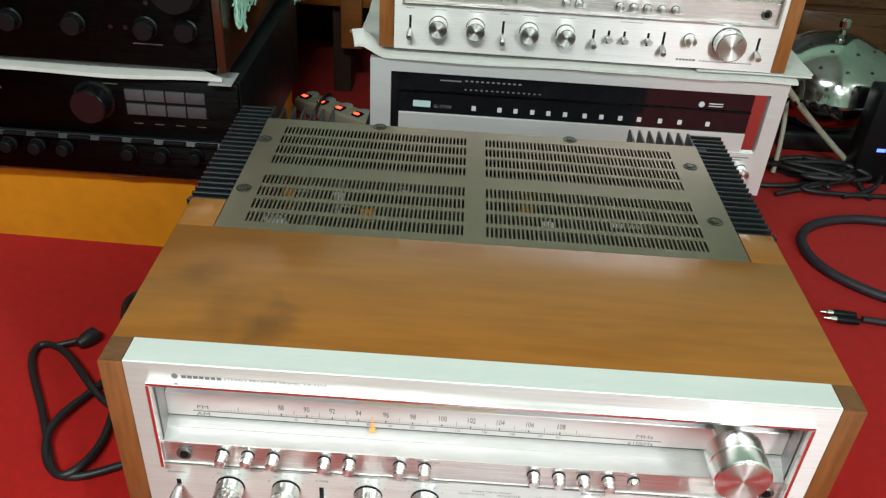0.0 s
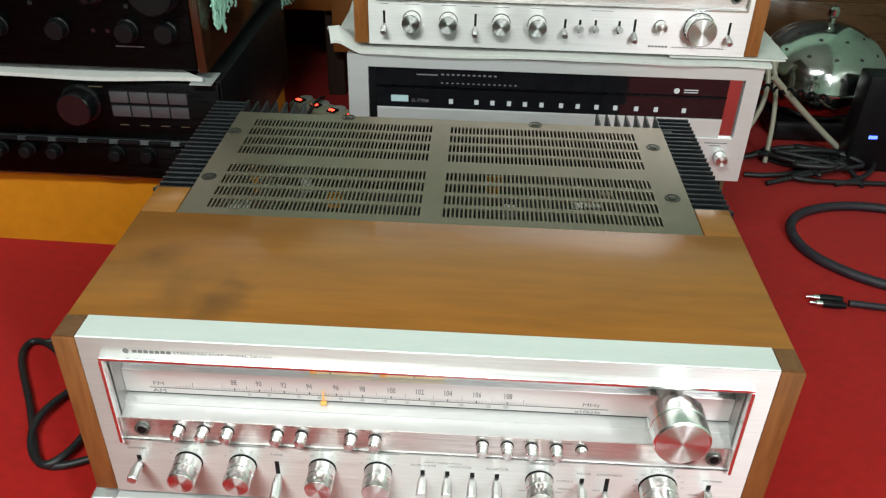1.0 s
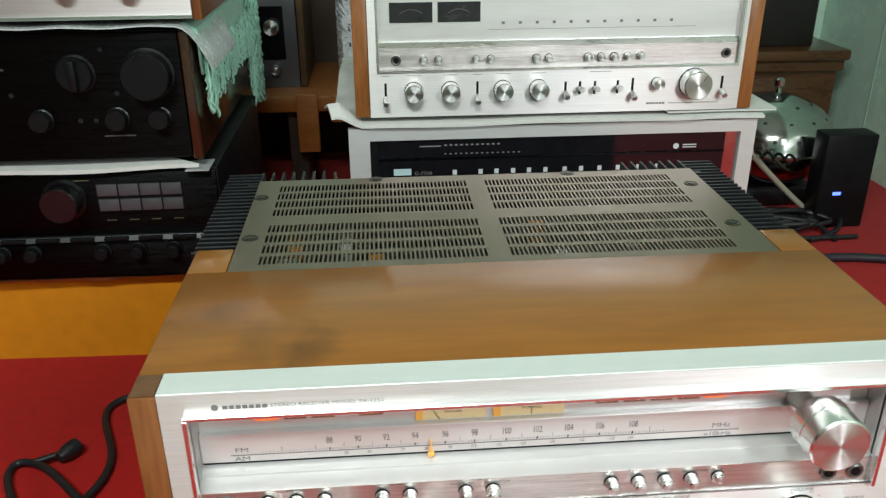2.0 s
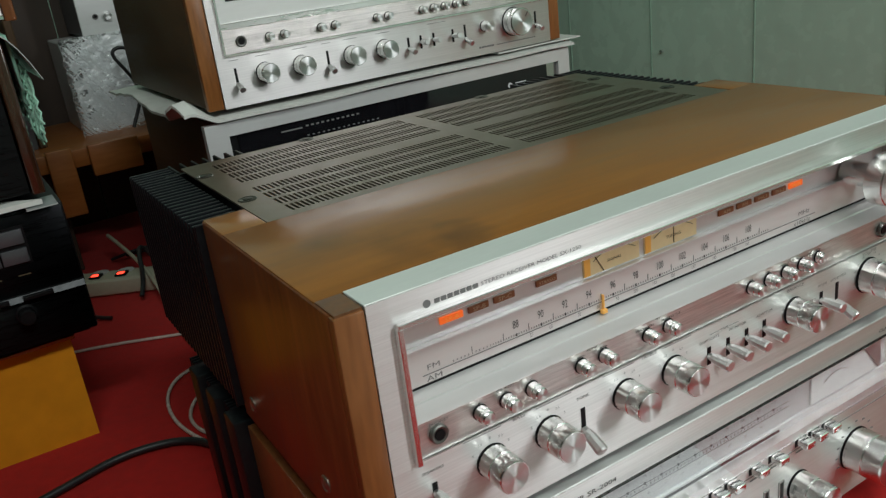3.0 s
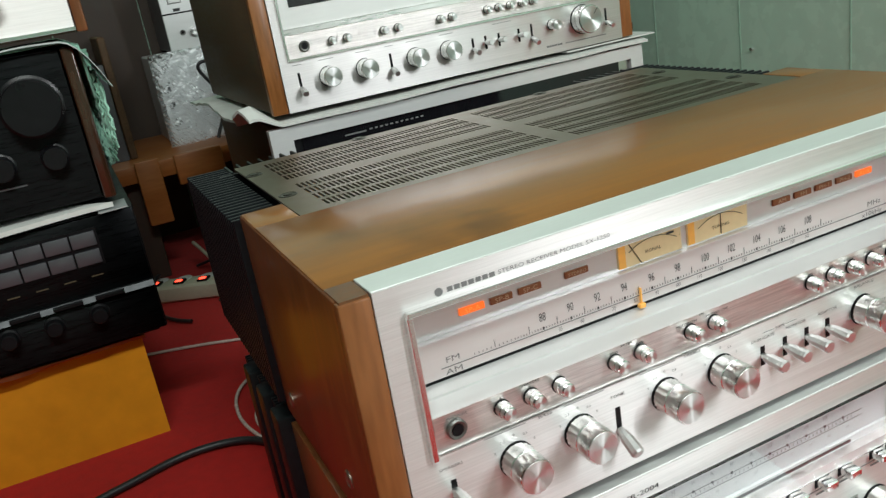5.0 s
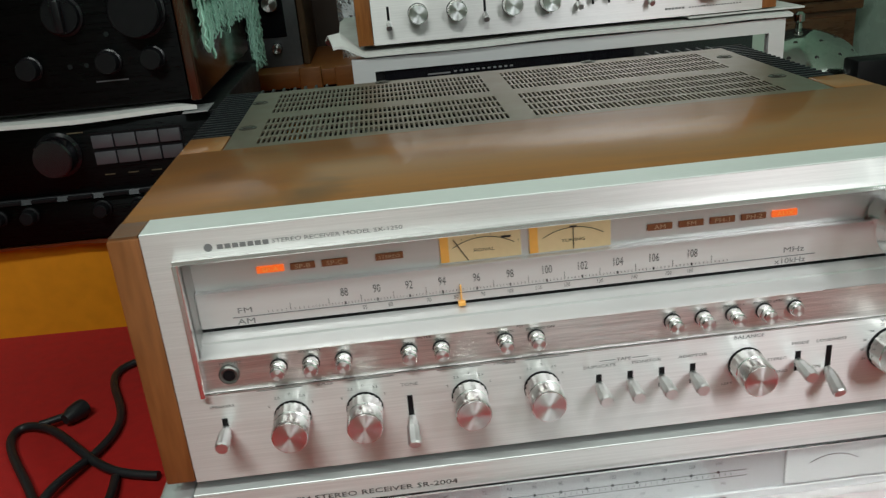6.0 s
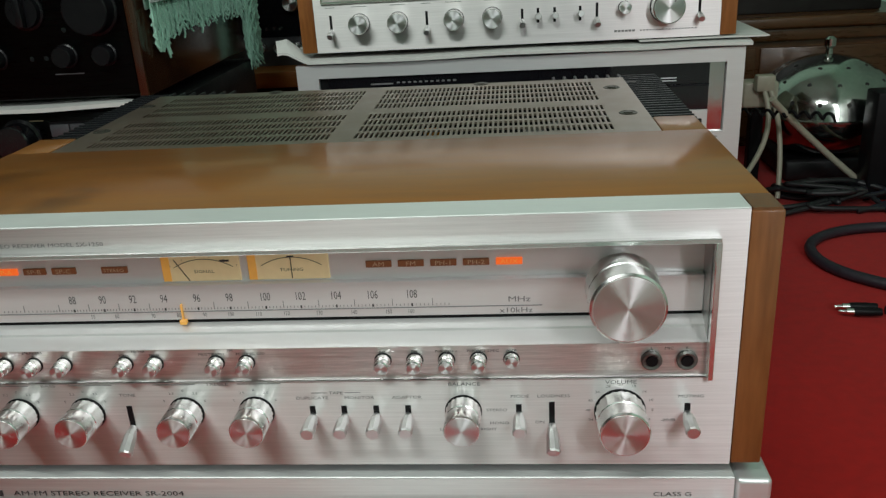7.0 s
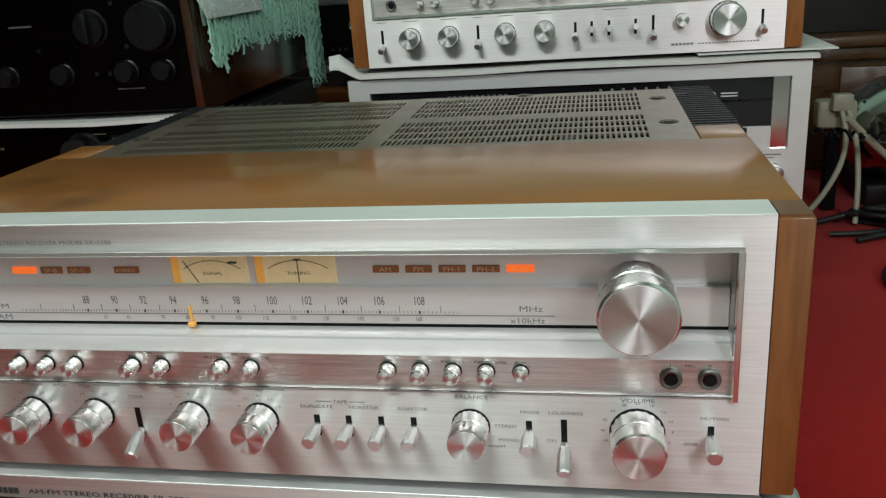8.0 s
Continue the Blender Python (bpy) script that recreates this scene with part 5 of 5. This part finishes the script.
tagged(tube("coiled_lead", [(0.52 + 0.0045 * k, 1.05 - 0.002 * k + 0.008 * math.cos(k * 1.57), 0.170 + 0.008 * math.sin(k * 1.57)) for k in range(36)], 0.0028, BLACK), "black coiled lead beside the adapter", "lead")
RUBBER = mat("black_rubber", (0.012, 0.012, 0.014), 0.45, 0, 0.3, 40, bump=0.1)
random.seed(5)
for k in range(6):
    pts = [(0.56 + random.uniform(-0.02, 0.28), 0.99 + random.uniform(-0.05, 0.10), random.uniform(0.006, 0.045)) for _ in range(8)]
    pts[0] = (pts[0][0], pts[0][1], 0.006)
    pts[-1] = (pts[-1][0], pts[-1][1], 0.006)
    tagged(tube("black_cable", pts, 0.005, RUBBER), "tangled black cable lying on the red cloth", "cable", "tangled cables")
BLUE = mat("blue_lamp", (0.05, 0.08, 0.8), 0.4, emit=(0.08, 0.15, 1.0), power=3.0)
rt = thing("black_device", (0.765, 1.03, 0.0), "black device with a blue lamp beside the green wall", "device")
part("body", box(0.0, 0.105, 0.0, 0.052, 0.0, 0.196, 0.004, 2), BLACK, rt)
part("lamp", box(0.030, 0.046, -0.002, 0.0, 0.072, 0.078), BLUE, rt, "lit blue lamp")

# ---- leads on the cloth ----
SLEEVE = mat("braided_dark_sleeve", (0.020, 0.016, 0.024), 0.5, 0, 0.5, 80, bump=0.6, bscale=700)
ac = thing("audio_cable", (0, 0, 0), "dark braided audio cable looped on the red cloth with bright plugs", "cable")
tube("cable", [(0.98, 0.80, 0.009), (0.86, 0.845, 0.009), (0.76, 0.880, 0.009), (0.66, 0.865, 0.009), (0.597, 0.820, 0.009), (0.580, 0.765, 0.009), (0.592, 0.700, 0.009), (0.640, 0.648, 0.009), (0.700, 0.612, 0.009), (0.80, 0.58, 0.009), (0.95, 0.56, 0.009)], 0.0085, SLEEVE, ac)
tube("cable", [(0.98, 0.53, 0.008), (0.80, 0.545, 0.008), (0.68, 0.560, 0.008), (0.612, 0.570, 0.008)], 0.0055, SLEEVE, ac)
for dy in (-0.009, 0.006):
    part("plug", move(join(lathe([(0.0050, -0.012), (0.0058, 0.0), (0.0058, 0.020), (0.0050, 0.022)], 20)), pose(0.592, 0.572 + dy, 0.009, 0, 0, -95)), BLACK, ac, "black plug sleeve")
    part("plug_tip", move(lathe([(0.0042, 0), (0.0042, 0.011), (0.0024, 0.012), (0.0016, 0.020), (0.0010, 0.021)], 16), pose(0.572, 0.5735 + dy, 0.009, 0, 0, -95)), KNOB, ac, "bright metal tip")

pc = thing("mains_cable", (0, 0, 0), "black power cord folded on the red cloth with its plug", "cord")
tube("cord", [(-0.255, 0.490, 0.006), (-0.270, 0.535, 0.006), (-0.315, 0.558, 0.006), (-0.370, 0.560, 0.006), (-0.421, 0.540, 0.006), (-0.468, 0.530, 0.006), (-0.496, 0.507, 0.006), (-0.486, 0.464, 0.006), (-0.464, 0.421, 0.006),
              (-0.450, 0.371, 0.006), (-0.462, 0.320, 0.008), (-0.476, 0.288, 0.012), (-0.493, 0.250, 0.012), (-0.488, 0.215, 0.010), (-0.466, 0.178, 0.006), (-0.435, 0.172, 0.006), (-0.405, 0.188, 0.006), (-0.36, 0.215, 0.006)], 0.0048, RUBBER, pc)
tube("cord", [(-0.385, 0.270, 0.006), (-0.420, 0.278, 0.006), (-0.448, 0.293, 0.007), (-0.480, 0.322, 0.014), (-0.513, 0.360, 0.014), (-0.545, 0.388, 0.010), (-0.574, 0.397, 0.006), (-0.575, 0.365, 0.006), (-0.540, 0.310, 0.006),
              (-0.512, 0.268, 0.006), (-0.478, 0.205, 0.006), (-0.455, 0.166, 0.008), (-0.428, 0.182, 0.014), (-0.420, 0.230, 0.010), (-0.43, 0.275, 0.006)], 0.0048, RUBBER, pc)
tube("cord", [(-0.545, 0.386, 0.012), (-0.532, 0.392, 0.012), (-0.520, 0.399, 0.012)], 0.0042, RUBBER, pc)
part("plug", move(lathe([(0.006, -0.016), (0.010, -0.006), (0.0115, 0.006), (0.0105, 0.012), (0.008, 0.014)], 20), pose(-0.510, 0.404, 0.012, 0, 0, 150)), RUBBER, pc, "black plug")
tagged(tube("black_lead", [(-0.262, 0.318, 0.006), (-0.302, 0.338, 0.006), (-0.322, 0.350, 0.006), (-0.345, 0.335, 0.006), (-0.36, 0.29, 0.006)], 0.0050, RUBBER), "short black lead beside the lower receiver", "lead")
CLEARW = mat("clear_speaker_wire", (0.48, 0.40, 0.36), 0.25, 0, 0.15, 30)
for pts in ([(-0.40, 0.93, 0.003), (-0.287, 0.900, 0.003), (-0.204, 0.838, 0.003), (-0.10, 0.82, 0.003), (0.0, 0.60, 0.003)],
            [(-0.17, 1.124, 0.003), (-0.19, 0.96, 0.003), (-0.20, 0.80, 0.003), (-0.15, 0.72, 0.003), (-0.13, 0.60, 0.003)],
            [(-0.149, 0.724, 0.004), (-0.22, 0.735, 0.004), (-0.270, 0.700, 0.004), (-0.285, 0.62, 0.004), (-0.279, 0.555, 0.004), (-0.252, 0.485, 0.004), (-0.20, 0.45, 0.004)],
            [(-0.12, 0.70, 0.004), (-0.20, 0.68, 0.004), (-0.258, 0.63, 0.004), (-0.275, 0.56, 0.004), (-0.24, 0.50, 0.004), (-0.19, 0.47, 0.004)],
            [(-0.05, 1.28, 0.003), (-0.03, 1.20, 0.003), (-0.06, 1.17, 0.003), (0.02, 1.16, 0.003)]):
    tagged(tube("speaker_wire", pts, 0.0024, CLEARW), "clear speaker wire lying on the red cloth", "wire", "speaker wires")

# power strips with red lamps
REDLED = mat("red_lamp", (0.7, 0.03, 0.02), 0.4, emit=(1.0, 0.06, 0.03), power=3.5)


def power_strip(x, y, turn, n, length):
    st = thing("power_strip", (x, y, 0.0), "cream power strip with lit red switches on the red cloth", "power strip", "power strips", turn)
    part("body", box(0, length, -0.026, 0.026, 0.0, 0.034, 0.010, 3), CREAM, st)
    for k in range(n):
        cx = 0.022 + 0.0465 * k
        part("switch", box(cx - 0.010, cx + 0.010, -0.018, 0.002, 0.034, 0.038, 0.001, 1), BLACK, st, "dark switch")
        part("switch_lamp", box(cx - 0.006, cx + 0.006, -0.016, -0.007, 0.038, 0.0395, 0.0005, 1), REDLED, st, "lit red lamp")
        part("outlet", lathe([(0.015, 0.033), (0.015, 0.0345), (0.012, 0.0348)], 20, "z"), PEARL, st, "round outlet", at=(cx, 0.012, 0))
    return st


power_strip(-0.366, 1.208, -31, 4, 0.27)
power_strip(-0.46, 1.135, 8, 2, 0.09)
tagged(tube("black_lead", [(-0.30, 1.20, 0.040), (-0.31, 1.17, 0.05), (-0.33, 1.14, 0.02), (-0.33, 1.05, 0.006), (-0.28, 1.0, 0.006)], 0.0035, RUBBER), "black lead plugged into the power strip", "lead")
tagged(tube("black_lead", [(-0.16, 1.08, 0.040), (-0.12, 1.12, 0.06), (-0.08, 1.16, 0.02), (-0.03, 1.12, 0.006)], 0.0035, RUBBER), "black lead behind the power strip", "lead")
tagged(tube("black_lead", [(-0.075, 1.36, 0.245), (-0.072, 1.352, 0.30), (-0.085, 1.35, 0.345), (-0.118, 1.35, 0.388), (-0.105, 1.35, 0.402), (-0.080, 1.35, 0.398), (-0.070, 1.35, 0.37), (-0.075, 1.35, 0.30), (-0.100, 1.345, 0.262), (-0.108, 1.34, 0.247)], 0.0035, RUBBER), "black lead looped in front of the wrapped player", "lead")

tagged(tube("white_lead", [(-0.215, 1.300, 0.058), (-0.205, 1.22, 0.052), (-0.195, 1.12, 0.045), (-0.190, 1.02, 0.022), (-0.200, 0.90, 0.006), (-0.205, 0.80, 0.005), (-0.196, 0.70, 0.005), (-0.18, 0.62, 0.005)], 0.0036, CREAM), "off-white lead laid over the power strip", "lead")
tagged(tube("black_lead", [(-0.17, 1.13, 0.046), (-0.185, 1.15, 0.075), (-0.20, 1.10, 0.07), (-0.205, 1.06, 0.03), (-0.22, 1.04, 0.012)], 0.0042, RUBBER), "black lead bent over the power strip", "lead")
for k in range(4):
    o = 0.03 * k
    tagged(tube("black_lead", [(-0.22 + o, 1.30, 0.008), (-0.17 + o, 1.26 - o, 0.03), (-0.12, 1.30 - o, 0.012 + o / 3), (-0.09 + o / 2, 1.24 + o / 2, 0.03), (-0.13 + o, 1.19 + o, 0.010), (-0.06, 1.17 + o, 0.012)], 0.0030, RUBBER), "black lead tangled behind the power strips", "lead", "tangled leads")

# sheet of paper in front
pp = thing("paper_sheet", (0, 0, 0), "white printed paper sheet lying on the red cloth", "paper")
b = bmesh.new()
gr = []
for j in range(7):
    for i in range(7):
        u, v = i / 6, j / 6
        p = Vector((0.127, -0.022)) + Vector((0.040, -0.290)) * v + Vector((-0.195, -0.020)) * u
        gr.append(b.verts.new((p.x, p.y, 0.0012 + 0.0015 * abs(noise.noise((u * 3, v * 3, 2))))))
for j in range(6):
    for i in range(6):
        b.faces.new((gr[j * 7 + i], gr[j * 7 + i + 1], gr[j * 7 + i + 8], gr[j * 7 + i + 7]))
bmesh.ops.recalc_face_normals(b, faces=b.faces)
ps = part("sheet", b, mat("white_paper", (0.90, 0.90, 0.93), 0.7, 0, 0.03, 10), pp)
PAPERINK = mat("blue_grey_print", (0.27, 0.28, 0.33), 0.7, 0, 0.15)
ps.modifiers.new("thick", "SOLIDIFY").thickness = 0.0006
for row, (y0, y1, words) in enumerate(((-0.0040, 0.0040, (5, 4, 5)), (-0.0175, -0.0130, (3, 4, 5)), (-0.030, -0.0265, (4, 3)))):
    x = 0.010 + 0.014 * row
    for count in words:
        for k in range(count):
            part("print_bar", move(box(x, x + 0.0025 - 0.0005 * row, y0, y1, 0, 0.0003), pose(-0.006, -0.060, 0.0036)), PAPERINK, pp, "small bar of dark print")
            x += 0.0052 - 0.0010 * row
        x += 0.0045

# joints of the green wall
for k in range(13):
    y = 1.378 - k * 0.293
    part("wall_joint", box(1.0485, 1.0505, y - 0.0015, y + 0.0015, -0.004, 2.6), mat("joint_shadow", (0.30, 0.47, 0.37), 0.6) if k == 0 else bpy.data.materials["joint_shadow"], bpy.data.objects["wall_east"], "thin joint between panels")
for y, z in ((1.05, 0.212), (0.79, 0.36)):
    part("nail_head", move(lathe([(0.005, 0), (0.004, 0.004)], 14), pose(1.049, y, z, 0, 0, -90)), KNOB, bpy.data.objects["wall_east"], "bright nail head")
